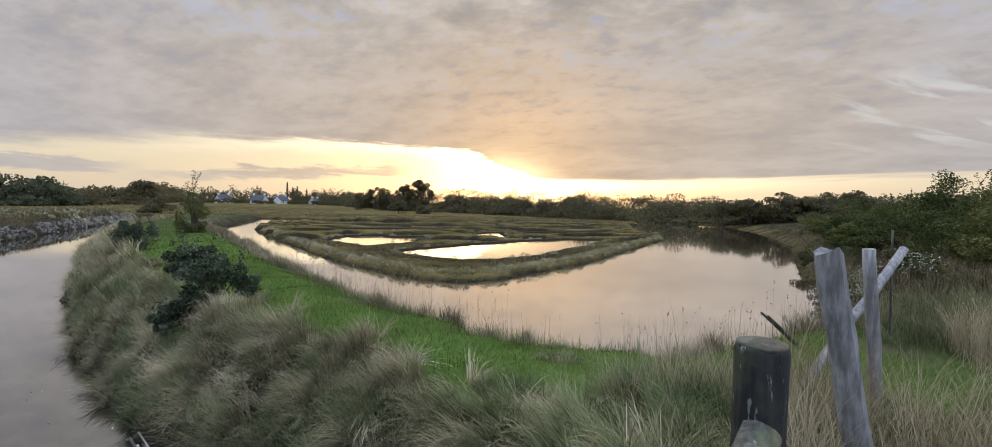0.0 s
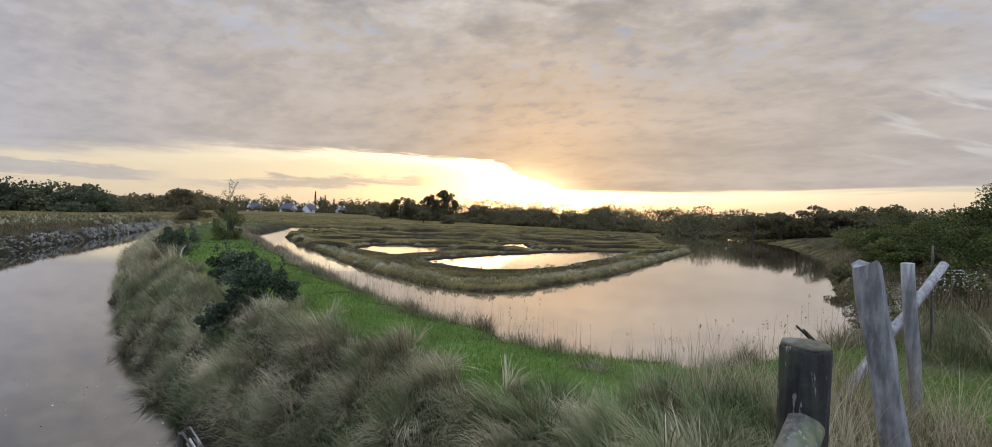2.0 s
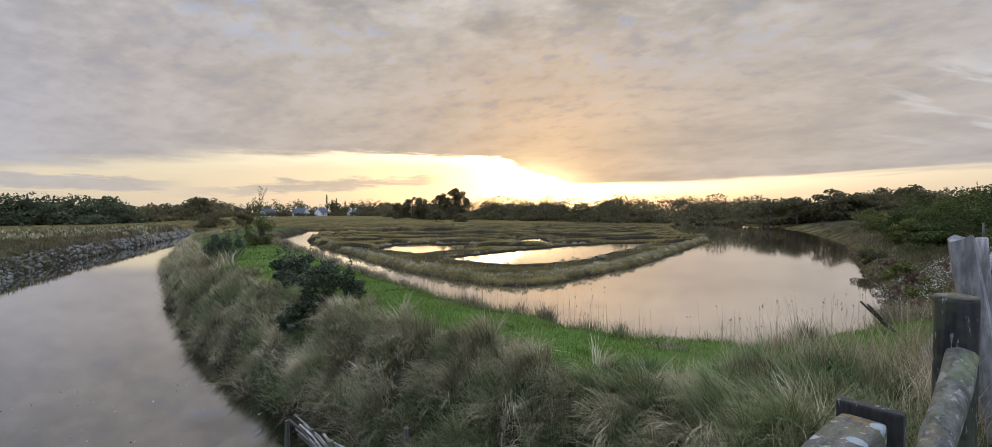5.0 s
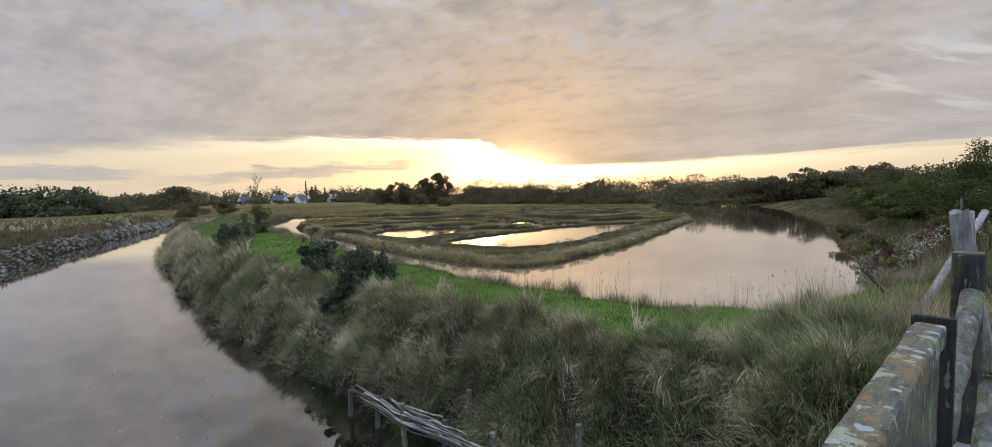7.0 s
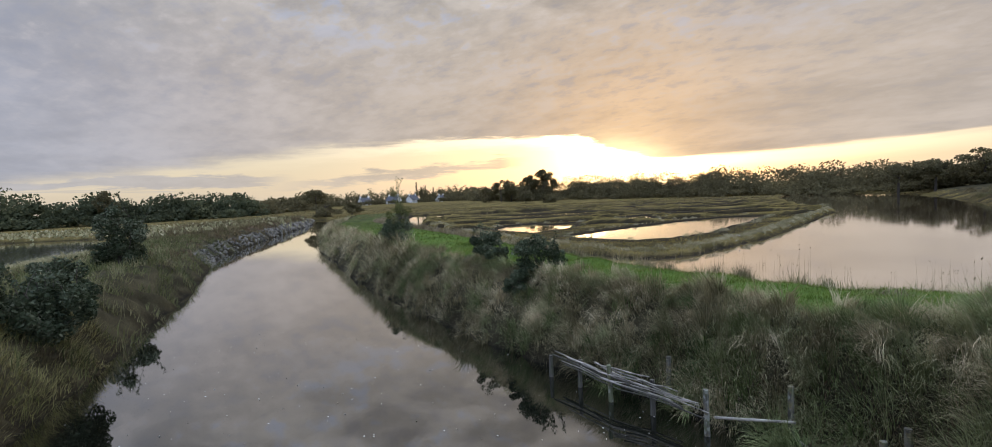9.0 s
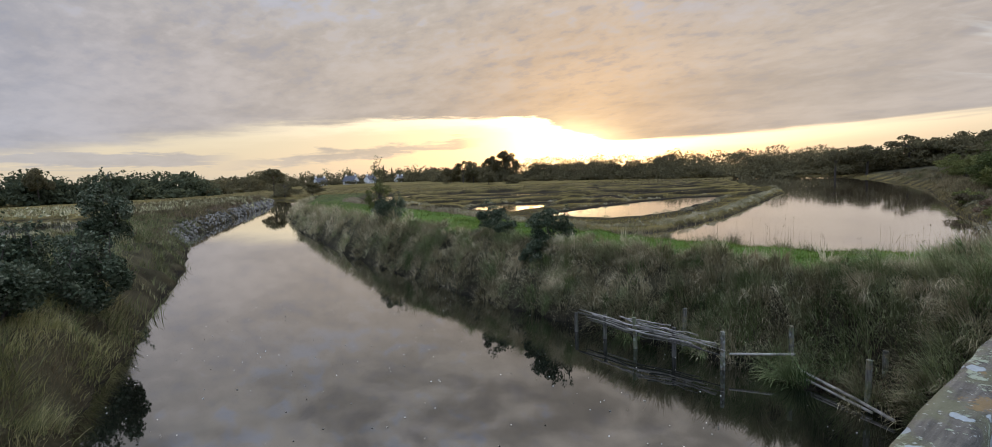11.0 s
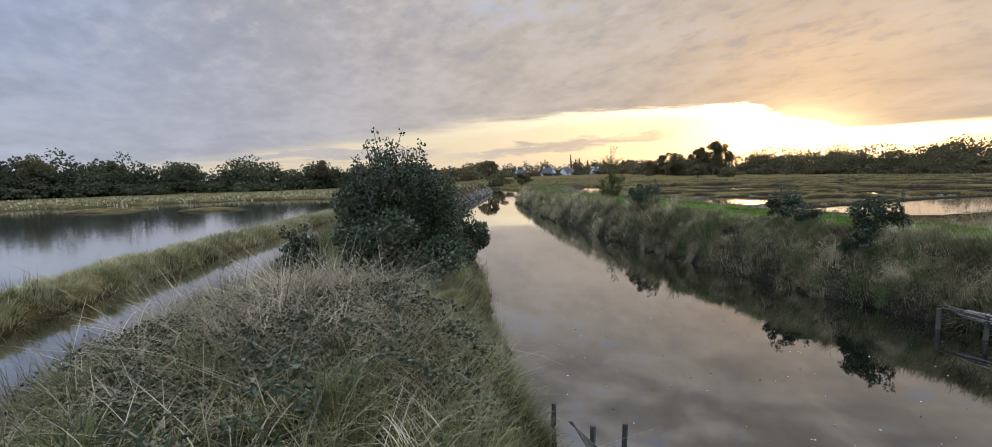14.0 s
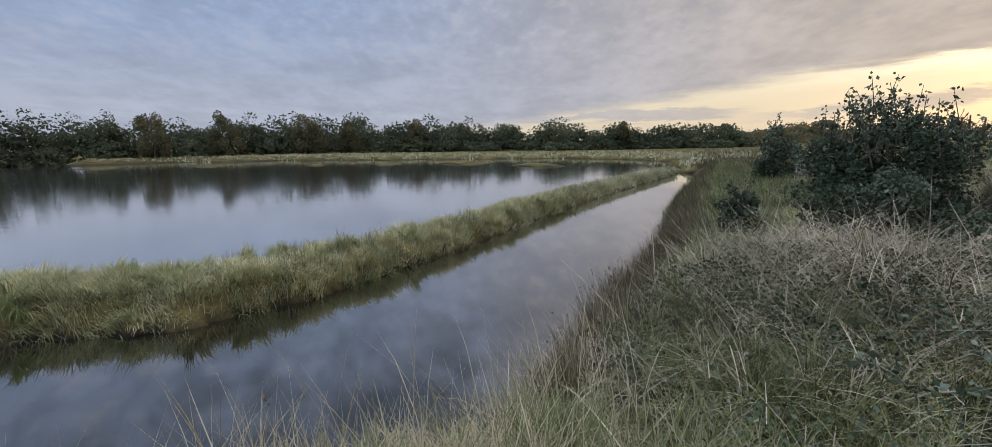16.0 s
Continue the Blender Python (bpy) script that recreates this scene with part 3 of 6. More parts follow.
for ix, iy, ir, iz in ((-87, 14, 3.2, -0.1), (-140, -8, 9, 0.0), (-118, 12, 6, 0.05), (-128, 4, 5, 0.0), (-72, 41, 7, 0.0), (-95, 38, 9, 0.05), (-105, 25, 6, -0.05), (-150, -30, 10, 0.0)):
    HH = np.maximum(HH, W_CH - 0.3 + (iz - W_CH + 0.35) * np.exp(-(((XX - ix) / ir) ** 2 + ((YY - iy) / (ir * 0.5)) ** 2) ** 2))
LAWN = sstep(PROFILE, 0.93, 1.0) * R_DIKE * (1 - sstep(XX, 9, 13))
VERGE = sstep(8.75 - 0.36 * (XX - 4.4) - YY + 0.3 * lumps(XX, YY, 1.6, 9), -0.35, 0.35)
LAWN *= sstep(lumps(XX, YY, 3.0, 8), -1.4, -0.5) * (1 - VERGE) * (1 - 0.55 * sstep(YY, 28, 50))
WET = np.clip(sstep(-HH + WATER_Z, -0.26, -0.04), 0, 1)
TROUGH = np.maximum(FURROW, sstep(PHASE, 0.0, 0.02) * (1 - sstep(PHASE, 0.08, 0.13)) * PANS)
MARSH = (1 - R_DIKE) * (1 - R_SPIT) * (1 - R_EAST)
WET = np.maximum(WET, 0.85 * TROUGH * MARSH)
# bare mud behind the wattle fence
WATTLE_STRIP = [(0.6, 10.2), (1.4, 9.2), (2.8, 7.9), (3.9, 7.2), (4.2, 5.9), (4.9, 6.1), (4.8, 7.4), (3.6, 8.5), (2.2, 9.5), (1.0, 10.5)]
MUD = sstep(poly_field(WATTLE_STRIP, XX, YY), -0.25, 0.1)
WET = np.maximum(WET, 0.9 * MUD)
HH = HH * (1 - MUD) + np.minimum(HH, -0.27 + 0.06 * lumps(XX, YY, 0.9, 15)) * MUD


def field(F, x, y):
    """Value of a plan field at places."""
    i = np.clip(np.searchsorted(GX, x) - 1, 0, len(GX) - 2)
    j = np.clip(np.searchsorted(GY, y) - 1, 0, len(GY) - 2)
    a = np.clip((x - GX[i]) / (GX[i + 1] - GX[i]), 0, 1)
    b = np.clip((y - GY[j]) / (GY[j + 1] - GY[j]), 0, 1)
    return F[i, j] * (1 - a) * (1 - b) + F[i + 1, j] * a * (1 - b) + F[i, j + 1] * (1 - a) * b + F[i + 1, j + 1] * a * b


def height(x, y):
    return float(field(HH, np.array([float(x)]), np.array([float(y)]))[0])


# ---------------------------------------------------------------- mesh helpers
def raw_mesh(name, verts, tris=None, quads=None, mat=None, smooth=False):
    me = bpy.data.meshes.new(name)
    verts = np.asarray(verts, np.float32).reshape(-1, 3)
    t = np.zeros((0, 3), np.int32) if tris is None else np.asarray(tris, np.int32)
    q = np.zeros((0, 4), np.int32) if quads is None else np.asarray(quads, np.int32)
    me.vertices.add(len(verts))
    me.vertices.foreach_set("co", verts.ravel())
    me.loops.add(t.size + q.size)
    me.loops.foreach_set("vertex_index", np.concatenate([t.ravel(), q.ravel()]))
    me.polygons.add(len(t) + len(q))
    me.polygons.foreach_set("loop_start", np.concatenate([np.arange(len(t)) * 3, t.size + np.arange(len(q)) * 4]).astype(np.int32))
    if smooth:
        me.polygons.foreach_set("use_smooth", np.ones(len(t) + len(q), bool))
    me.update(calc_edges=True)
    if mat:
        me.materials.append(mat)
    return me


def hold(ob, parent):
    if parent is not None:
        ob.parent = parent
    return ob


def part(name, bm, mat, parent=None, label="", smooth=False):
    """Links a bmesh as one mesh object, under a thing or a part."""
    me = bpy.data.meshes.new(name)
    for f in bm.faces:
        f.smooth = smooth
    bm.to_mesh(me)
    bm.free()
    me.materials.append(mat)
    return tagged(hold(new(name, me), parent), label)


def thing(name, at, label, category, group="", turn=0.0):
    e = new(name)
    e.empty_display_size = 0.2
    e.matrix_basis = pose(*at, 0, 0, turn)
    return tagged(e, label, category, group)


def tube(bm, path, radii, sides=7, wobble=0.0, rng=None, cap=True):
    """A tapered, slightly irregular round bar along a path."""
    path = [Vector(p) for p in path]
    rings = []
    for k, (p, r) in enumerate(zip(path, radii)):
        d = (path[min(k + 1, len(path) - 1)] - path[max(k - 1, 0)]).normalized()
        a = d.orthogonal().normalized() if k == 0 else (rings_a - d * rings_a.dot(d)).normalized()
        rings_a = a
        b = d.cross(a)
        ring = []
        for s in range(sides):
            w = 1 + (rng.uniform(-wobble, wobble) if rng else 0)
            an = 6.28318 * s / sides
            ring.append(bm.verts.new(p + (a * math.cos(an) + b * math.sin(an)) * r * w))
        rings.append(ring)
    for u, v in zip(rings, rings[1:]):
        for s in range(sides):
            bm.faces.new((u[s], u[(s + 1) % sides], v[(s + 1) % sides], v[s]))
    if cap:
        bm.faces.new(rings[0][::-1]), bm.faces.new(rings[-1])
    return rings


def toned(me, tone, per):
    """Stores a tone for each blade or leaf, shared within its tuft."""
    me.attributes.new("tone", "FLOAT", "POINT").data.foreach_set("value", np.repeat(tone, per).astype(np.float32))
    return me


def blades(name, base, az, length, tilt, curl, width, mat, levels=3, parent=None, roll=0.6, seed=1, tone=None):
    """Tapered, bending grass blades, all in one mesh."""
    rng = np.random.RandomState(seed)
    n = len(base)
    p = np.array(base, float)
    side = az + np.pi / 2 + rng.uniform(-roll, roll, n)
    sx, sy = np.cos(side), np.sin(side)
    rows = []
    ds = length / levels
    ang = np.array(tilt, float)
    for k in range(levels + 1):
        w = width * (1 - k / levels) ** 0.6 * (0.75 if k == 0 else 1.0)
        if k < levels:
            off = np.stack([sx * w, sy * w, np.zeros(n)], 1) * 0.5
            rows += [p - off, p + off]
        else:
            rows.append(p.copy())
        step = np.stack([np.cos(az) * np.sin(ang), np.sin(az) * np.sin(ang), np.cos(ang)], 1) * ds[:, None]
        p = p + step
        ang = ang + curl / levels
    V = np.stack(rows, 1)
    per = V.shape[1]
    o = (np.arange(n) * per)[:, None]
    tris = []
    for k in range(levels - 1):
        a = 2 * k
        tris += [o + np.array([[a, a + 1, a + 3]]), o + np.array([[a, a + 3, a + 2]])]
    a = 2 * (levels - 1)
    tris.append(o + np.array([[a, a + 1, a + 2]]))
    tone = rng.uniform(0, 1, n) if tone is None else tone
    return hold(new(name, toned(raw_mesh(name, V.reshape(-1, 3), np.concatenate(tris), None, mat), tone, per)), parent)


def leaves(name, pts, size, mat, parent=None, seed=1, flat=0.0, long=1.5, tone=None):
    """Many small folded leaves."""
    rng = np.random.RandomState(seed)
    n = len(pts)
    a = rng.normal(size=(n, 3))
    a[:, 2] *= 1 - flat
    a /= np.linalg.norm(a, axis=1)[:, None]
    b = np.cross(a, rng.normal(size=(n, 3)))
    b /= np.linalg.norm(b, axis=1)[:, None] + 1e-9
    s = (size * rng.uniform(0.6, 1.35, n))[:, None]
    P = np.asarray(pts)
    up = np.cross(a, b) * s * 0.16
    V = np.stack([P - a * s * long * 0.5, P + b * s * 0.5 + up, P + a * s * long * 0.5, P - b * s * 0.5 + up], 1)
    o = (np.arange(n) * 4)[:, None]
    T = np.concatenate([o + np.array([[0, 1, 2]]), o + np.array([[0, 2, 3]])])
    tone = rng.uniform(0, 1, n) if tone is None else tone
    return hold(new(name, toned(raw_mesh(name, V.reshape(-1, 3), T, None, mat), tone, 4)), parent)


def scatter(n, box, accept, seed):
    """About n random places in a box of the plan, kept with the odds that accept gives."""
    rng = np.random.RandomState(seed)
    x, y = rng.uniform(box[0], box[2], n), rng.uniform(box[1], box[3], n)
    keep = rng.uniform(size=n) < accept(x, y)
    return x[keep], y[keep], rng


def down_slope(x, y):
    e = 0.35
    gx = field(HH, x + e, y) - field(HH, x - e, y)
    gy = field(HH, x, y + e) - field(HH, x, y - e)
    return np.arctan2(-gy, -gx), np.hypot(gx, gy) / (2 * e)


# ---------------------------------------------------------------- ground and waters
def build_ground():
    nx, ny = len(GX), len(GY)
    V = np.stack([XX, YY, HH], 2).reshape(-1, 3)
    i = (np.arange(nx - 1)[:, None] * ny + np.arange(ny - 1)[None]).ravel()
    Q = np.stack([i, i + ny, i + ny + 1, i + 1], 1)
    me = raw_mesh("ground", V, None, Q, M_GROUND, True)
    for name, F in (("lawn", LAWN), ("wet", WET), ("marsh", MARSH)):
        me.attributes.new(name, "FLOAT", "POINT").data.foreach_set("value", F.astype(np.float32).ravel())
    tagged(new("ground", me), "grassy dikes and flat salt marsh land with muddy edges", "ground", "", "structure")
    # pond water lies a little higher than the channel
    near = ((D_PO > -0.9) & (D_PO > D_CH)) | ((FURROW > 0.2) & (MARSH > 0.9) & (D_CH < -3))
    cell = near[:-1, :-1] & near[1:, :-1] & near[1:, 1:] & near[:-1, 1:]
    used, flat = np.unique(Q[cell.ravel()], return_inverse=True)
    PV = V[used].copy()
    PV[:, 2] = W_PO
    tagged(new("pond_water", raw_mesh("pond_water", PV, None, flat.reshape(-1, 4), M_POND)), "calm pond water mirroring the sunset sky", "water", "", "structure")
    # the low dike parts the lake from the ditch and the channel
    parting = [(-34, -140), (-29, -40), (-23.5, -17), (-20.4, -9.5), (-19.4, -6), (-20.3, -2.7), (-22.8, 1.8), (-30, 13.5), (-36, 24.6), (-43.6, 40), (-48, 56), (-60, 125)]
    for name, P, mat, label in (("lake_water", parting + [(-260, 125), (-260, -140)], M_LAKE, "open lake water ruffled by a light breeze"),
                                ("channel_water", parting + [(30, 125), (30, -140)], M_WATER, "still dark water in the channel and the ditch")):
        bm = bmesh.new()
        f = bm.faces.new([bm.verts.new((x, y, W_CH)) for x, y in P])
        if sum(a[0] * b[1] - b[0] * a[1] for a, b in zip(P, P[1:] + P[:1])) < 0:
            f.normal_flip()
        bmesh.ops.triangulate(bm, faces=bm.faces)
        tagged(part(name, bm, mat), label, "water", "", "structure")


build_ground()


# ---------------------------------------------------------------- grasses
def stuff(ob, label, category="grass"):
    return tagged(ob, label, category, "", "stuff")


def tufts(name, x, y, per, spread, length, tilt, curl, width, mat, seed, fan=0.9, levels=3, slope_pull=1.0):
    """Tussocks: fans of blades that fall with the slope."""
    rng = np.random.RandomState(seed)
    lean, steep = down_slope(x, y)
    size = rng.uniform(0.65, 1.25, len(x))
    own = rng.uniform(-3.14, 3.14, len(x))
    k = np.repeat(np.arange(len(x)), per)
    n = len(k)
    bx, by = x[k] + rng.normal(0, spread, n), y[k] + rng.normal(0, spread, n)
    bz = field(HH, bx, by) - 0.02
    pull = np.clip(steep[k] * 2.2 * slope_pull, 0, 1)
    fall = lean[k] + rng.normal(0, fan, n)
    free = own[k] + rng.normal(0, 1.4, n)
    az = np.where(rng.uniform(size=n) < pull, fall, free)
    L = size[k] * rng.uniform(length[0], length[1], n)
    return blades(name, np.stack([bx, by, bz], 1), az, L, rng.uniform(tilt[0], tilt[1], n), rng.uniform(curl[0], curl[1], n),
                  width * rng.uniform(0.6, 1.3, n), mat, levels, seed=seed + 1, tone=rng.uniform(0, 1, len(x))[k])


def tussocks(name, box, step, accept, per, radius, dome, length, mat, seed, width=0.010, drop=0.55, tilt=(0.1, 0.95), curl=(0.8, 2.0), levels=4):
    """Domed grass tussocks on a jittered grid, their blades hanging outwards and down the slope."""
    rng = np.random.RandomState(seed)
    gx, gy = np.meshgrid(np.arange(box[0], box[2], step), np.arange(box[1], box[3], step))
    cx = gx.ravel() + rng.uniform(-0.55, 0.55, gx.size) * step
    cy = gy.ravel() + rng.uniform(-0.55, 0.55, gx.size) * step
    keep = rng.uniform(size=cx.size) < accept(cx, cy)
    cx, cy = cx[keep], cy[keep]
    m = len(cx)
    lean, steep = down_slope(cx, cy)
    R = rng.uniform(radius[0], radius[1], m)
    H = rng.uniform(dome[0], dome[1], m)
    S = rng.uniform(0.7, 1.2, m)
    k = np.repeat(np.arange(m), per)
    n = len(k)
    a, q = rng.uniform(0, 6.283, n), np.sqrt(rng.uniform(0, 1, n))
    bx, by = cx[k] + np.cos(a) * q * R[k], cy[k] + np.sin(a) * q * R[k]
    bz = field(HH, bx, by) + H[k] * (1 - q ** 2) - 0.02
    pull = np.clip(steep[k] * 1.6, 0, 1) * drop
    dx = np.cos(a) * (1 - pull) * (0.3 + q) + np.cos(lean[k]) * pull + rng.normal(0, 0.45, n)
    dy = np.sin(a) * (1 - pull) * (0.3 + q) + np.sin(lean[k]) * pull + rng.normal(0, 0.45, n)
    return blades(name, np.stack([bx, by, bz], 1), np.arctan2(dy, dx), S[k] * rng.uniform(length[0], length[1], n), rng.uniform(tilt[0], tilt[1], n) * (0.4 + 0.6 * q),
                  rng.uniform(curl[0], curl[1], n), width * rng.uniform(0.6, 1.3, n), mat, levels, seed=seed + 1, tone=rng.uniform(0, 1, m)[k])


def thatch(name, box, step, accept, per, length, mat, seed, width=0.006, lift=(0.02, 0.3), follow=1.0, swirl=0.9, tilt=(0.5, 1.2), curl=(0.5, 1.5), spread=0.075, levels=4):
    """Long grass combed over in sheaves: each sheaf lies one way, arching out and hanging down the slope."""
    rng = np.random.RandomState(seed)
    gx, gy = np.meshgrid(np.arange(box[0], box[2], step), np.arange(box[1], box[3], step))
    cx = gx.ravel() + rng.uniform(-0.6, 0.6, gx.size) * step
    cy = gy.ravel() + rng.uniform(-0.6, 0.6, gx.size) * step
    keep = rng.uniform(size=cx.size) < accept(cx, cy)
    cx, cy = cx[keep], cy[keep]
    m = len(cx)
    lean, steep = down_slope(cx, cy)
    own = rng.uniform(-3.14, 3.14, m)
    pull = np.clip(steep * 2.5, 0, 1) * follow
    turn = swirl * 0.7 * lumps(cx, cy, 2.4, seed + 3) + rng.normal(0, 0.38, m)
    way = np.where(rng.uniform(size=m) < pull, lean + turn, own)
    up = rng.uniform(lift[0], lift[1], m) * (0.4 + 0.6 * sstep(lumps(cx, cy, 1.3, seed + 5), -0.8, 0.8))
    S = rng.uniform(0.65, 1.2, m)
    T0, C0 = rng.uniform(*tilt, m), rng.uniform(*curl, m)
    k = np.repeat(np.arange(m), per)
    n = len(k)
    along, across = rng.normal(0, spread * 1.3, n), rng.normal(0, spread, n)
    bx = cx[k] + np.cos(way[k]) * along - np.sin(way[k]) * across
    by = cy[k] + np.sin(way[k]) * along + np.cos(way[k]) * across
    bz = field(HH, bx, by) + up[k] * rng.uniform(0.0, 1.0, n)
    az = way[k] + rng.normal(0, 0.2, n) + across * 1.6 / spread * 0.1
    return blades(name, np.stack([bx, by, bz], 1), az, S[k] * rng.uniform(length[0], length[1], n), T0[k] + rng.normal(0, 0.15, n), C0[k] + rng.normal(0, 0.25, n),
                  width * rng.uniform(0.6, 1.4, n), mat, levels, seed=seed + 1, tone=np.clip((0.5 - 0.5 * np.cos(rng.uniform(0, 3.14, m)))[k] * 1.2 - 0.1 + rng.normal(0, 0.12, n), 0, 1))


def shaggy(name, box, step, accept, sheaves, per, radius, dome, length, mat, seed, width=0.010, fall=0.8, tilt=(0.2, 1.0), curl=(0.9, 2.1), levels=4):
    """Shaggy humps of long grass: sheaves part at the top of each hump and hang over its sides, dark hollows between."""
    rng = np.random.RandomState(seed)
    gx, gy = np.meshgrid(np.arange(box[0], box[2], step), np.arange(box[1], box[3], step))
    hx = gx.ravel() + rng.uniform(-0.5, 0.5, gx.size) * step
    hy = gy.ravel() + rng.uniform(-0.5, 0.5, gx.size) * step
    keep = rng.uniform(size=hx.size) < accept(hx, hy)
    hx, hy = hx[keep], hy[keep]
    R, H = rng.uniform(*radius, len(hx)), rng.uniform(*dome, len(hx))
    ht = 0.5 - 0.5 * np.cos(rng.uniform(0, 3.14, len(hx)))
    j = np.repeat(np.arange(len(hx)), sheaves)
    m = len(j)
    a, q = rng.uniform(0, 6.283, m), np.sqrt(rng.uniform(0, 1, m))
    cx, cy = hx[j] + np.cos(a) * q * R[j], hy[j] + np.sin(a) * q * R[j]
    up = H[j] * (1 - 0.9 * q ** 2)
    lean, steep = down_slope(cx, cy)
    pull = np.clip(steep * 2.2, 0, 1) * fall
    way = np.arctan2(np.sin(a) * (0.3 + q) * (1 - 0.6 * pull) + np.sin(lean) * pull * 1.2 + rng.normal(0, 0.3, m),
                     np.cos(a) * (0.3 + q) * (1 - 0.6 * pull) + np.cos(lean) * pull * 1.2 + rng.normal(0, 0.3, m))
    S, T0, C0 = rng.uniform(0.6, 1.2, m), rng.uniform(*tilt, m) * (0.5 + 0.5 * q), rng.uniform(*curl, m)
    st = np.clip(0.65 * ht[j] + 0.5 * rng.uniform(0, 1, m) - 0.08, 0, 1)
    k = np.repeat(np.arange(m), per)
    n = len(k)
    w = R[j][k] * 0.17
    bx, by = cx[k] + rng.normal(0, 1, n) * w, cy[k] + rng.normal(0, 1, n) * w
    bz = field(HH, bx, by) + up[k] * rng.uniform(0.55, 1.0, n) - 0.02
    return blades(name, np.stack([bx, by, bz], 1), way[k] + rng.normal(0, 0.22, n), S[k] * rng.uniform(length[0], length[1], n), T0[k] + rng.normal(0, 0.16, n),
                  C0[k] + rng.normal(0, 0.25, n), width * rng.uniform(0.5, 1.4, n), mat, levels, seed=seed + 1, tone=np.clip(st[k] + rng.normal(0, 0.1, n), 0, 1))


def strewn(name, x, y, length, tilt, curl, width, mat, seed, levels=2, sink=0.015):
    rng = np.random.RandomState(seed)
    n = len(x)
    z = field(HH, x, y) - sink
    return blades(name, np.stack([x, y, z], 1), rng.uniform(0, 6.283, n), rng.uniform(length[0], length[1], n), rng.uniform(tilt[0], tilt[1], n),
                  rng.uniform(curl[0], curl[1], n), width * rng.uniform(0.6, 1.35, n), mat, levels, seed=seed + 1)


def F(*fields):
    return lambda x, y: np.prod([f(x, y) for f in fields], axis=0)


def dry(x, y):
    return (field(IN_W, x, y) < -0.05) * (1 - 0.45 * field(MUD, x, y))


def channel_side(x, y):
    return ((field(D_CH, x, y) > field(D_PO, x, y)) & (field(PROFILE, x, y) < 0.94)) * field(R_DIKE, x, y)


def pond_side(x, y):
    return ((field(D_PO, x, y) > field(D_CH, x, y)) & (field(PROFILE, x, y) < 0.99)) * field(R_DIKE, x, y)


def pond_crest(x, y):
    d = -field(D_PO, x, y)
    return sstep(d, 0.7, 1.3) * (1 - sstep(d, 1.9, 2.5)) * field(R_DIKE, x, y) * (field(D_PO, x, y) > field(D_CH, x, y))


def brow(x, y):
    """Where the bank breaks from the green path down to the channel."""
    p = field(PROFILE, x, y)
    return ((field(D_CH, x, y) > field(D_PO, x, y)) & (p > 0.80) & (p < 0.985)) * field(R_DIKE, x, y)


def waterline(x, y):
    d = field(D_CH, x, y)
    return ((d > field(D_PO, x, y)) & (d > -0.85) & (d < -0.12)) * field(R_DIKE, x, y)


def lawn(x, y):
    return field(LAWN, x, y)


def clumpy(size, seed, lo=-0.6, hi=0.5):
    return lambda x, y: sstep(lumps(x, y, size, seed), lo, hi)


def corner(x, y):
    """South of the green path, and beyond its end."""
    return np.maximum(field(VERGE, x, y), sstep(x, 10.8, 12.0))


def off_road(x, y):
    """Keeps the deck and its foot way clear."""
    n = -field(N_ROAD, x, y)
    return ((n > 0.95) | (n < -3.2)) * 1.0


x, y, _ = scatter(1500, (-7, 4, 7, 22), F(dry, channel_side, off_road), 11)
stuff(tufts("bank_grass", x, y, 22, 0.12, (0.10, 0.26), (0.3, 1.2), (0.5, 1.6), 0.013, M_BANK, 12, 0.8), "short dry grass between tussocks on the dike slope")
stuff(tussocks("bank_tussocks", (-7, 4, 7, 9.2), 0.44, F(dry, channel_side, off_road), 60, (0.15, 0.34), (0.02, 0.10), (0.15, 0.35), M_BANK, 10, 0.0075, 0.75, (0.2, 1.3), (0.8, 2.6)), "fine dry grass hanging over the near bank")
stuff(tussocks("green_tussocks", (1.5, 4, 8, 10), 0.5, F(dry, off_road, lambda x, y: np.maximum(channel_side(x, y), field(VERGE, x, y)), clumpy(2.4, 22, -0.35, 0.35)), 230, (0.12, 0.3), (0.06, 0.22), (0.25, 0.6), M_GREENDRY, 8, 0.0075, 0.5, (0.2, 1.2), (0.5, 2.0)), "green grass growing over the bank by the bridge")
stuff(tussocks("bank_tussocks", (-7, 9.2, 7, 22), 0.46, F(dry, channel_side, off_road), 45, (0.15, 0.34), (0.02, 0.12), (0.15, 0.35), M_BANK, 13, 0.014, 0.75, (0.2, 1.3), (0.8, 2.6)), "long dry grass hanging in tussocks down the dike")
stuff(shaggy("bank_thatch", (-2.5, 4, 7, 12), 0.46, F(dry, channel_side, off_road), 13, 24, (0.18, 0.36), (0.04, 0.28), (0.28, 0.70), M_BANK, 401, 0.0095), "long bleached grass hanging in shaggy humps on the near bank")
stuff(shaggy("bank_thatch", (-9, 12, 3, 24), 0.56, F(dry, channel_side), 12, 20, (0.22, 0.42), (0.02, 0.22), (0.2, 0.5), M_BANK, 402, 0.015, levels=3), "long bleached grass hanging in shaggy humps down the dike")
stuff(shaggy("crest_thatch", (-8, 6, 8, 22), 0.52, F(dry, off_road, brow), 14, 22, (0.2, 0.4), (0.0, 0.16), (0.2, 0.55), M_BANKPALE, 403, 0.009), "shaggy straw grass along the brow of the bank")
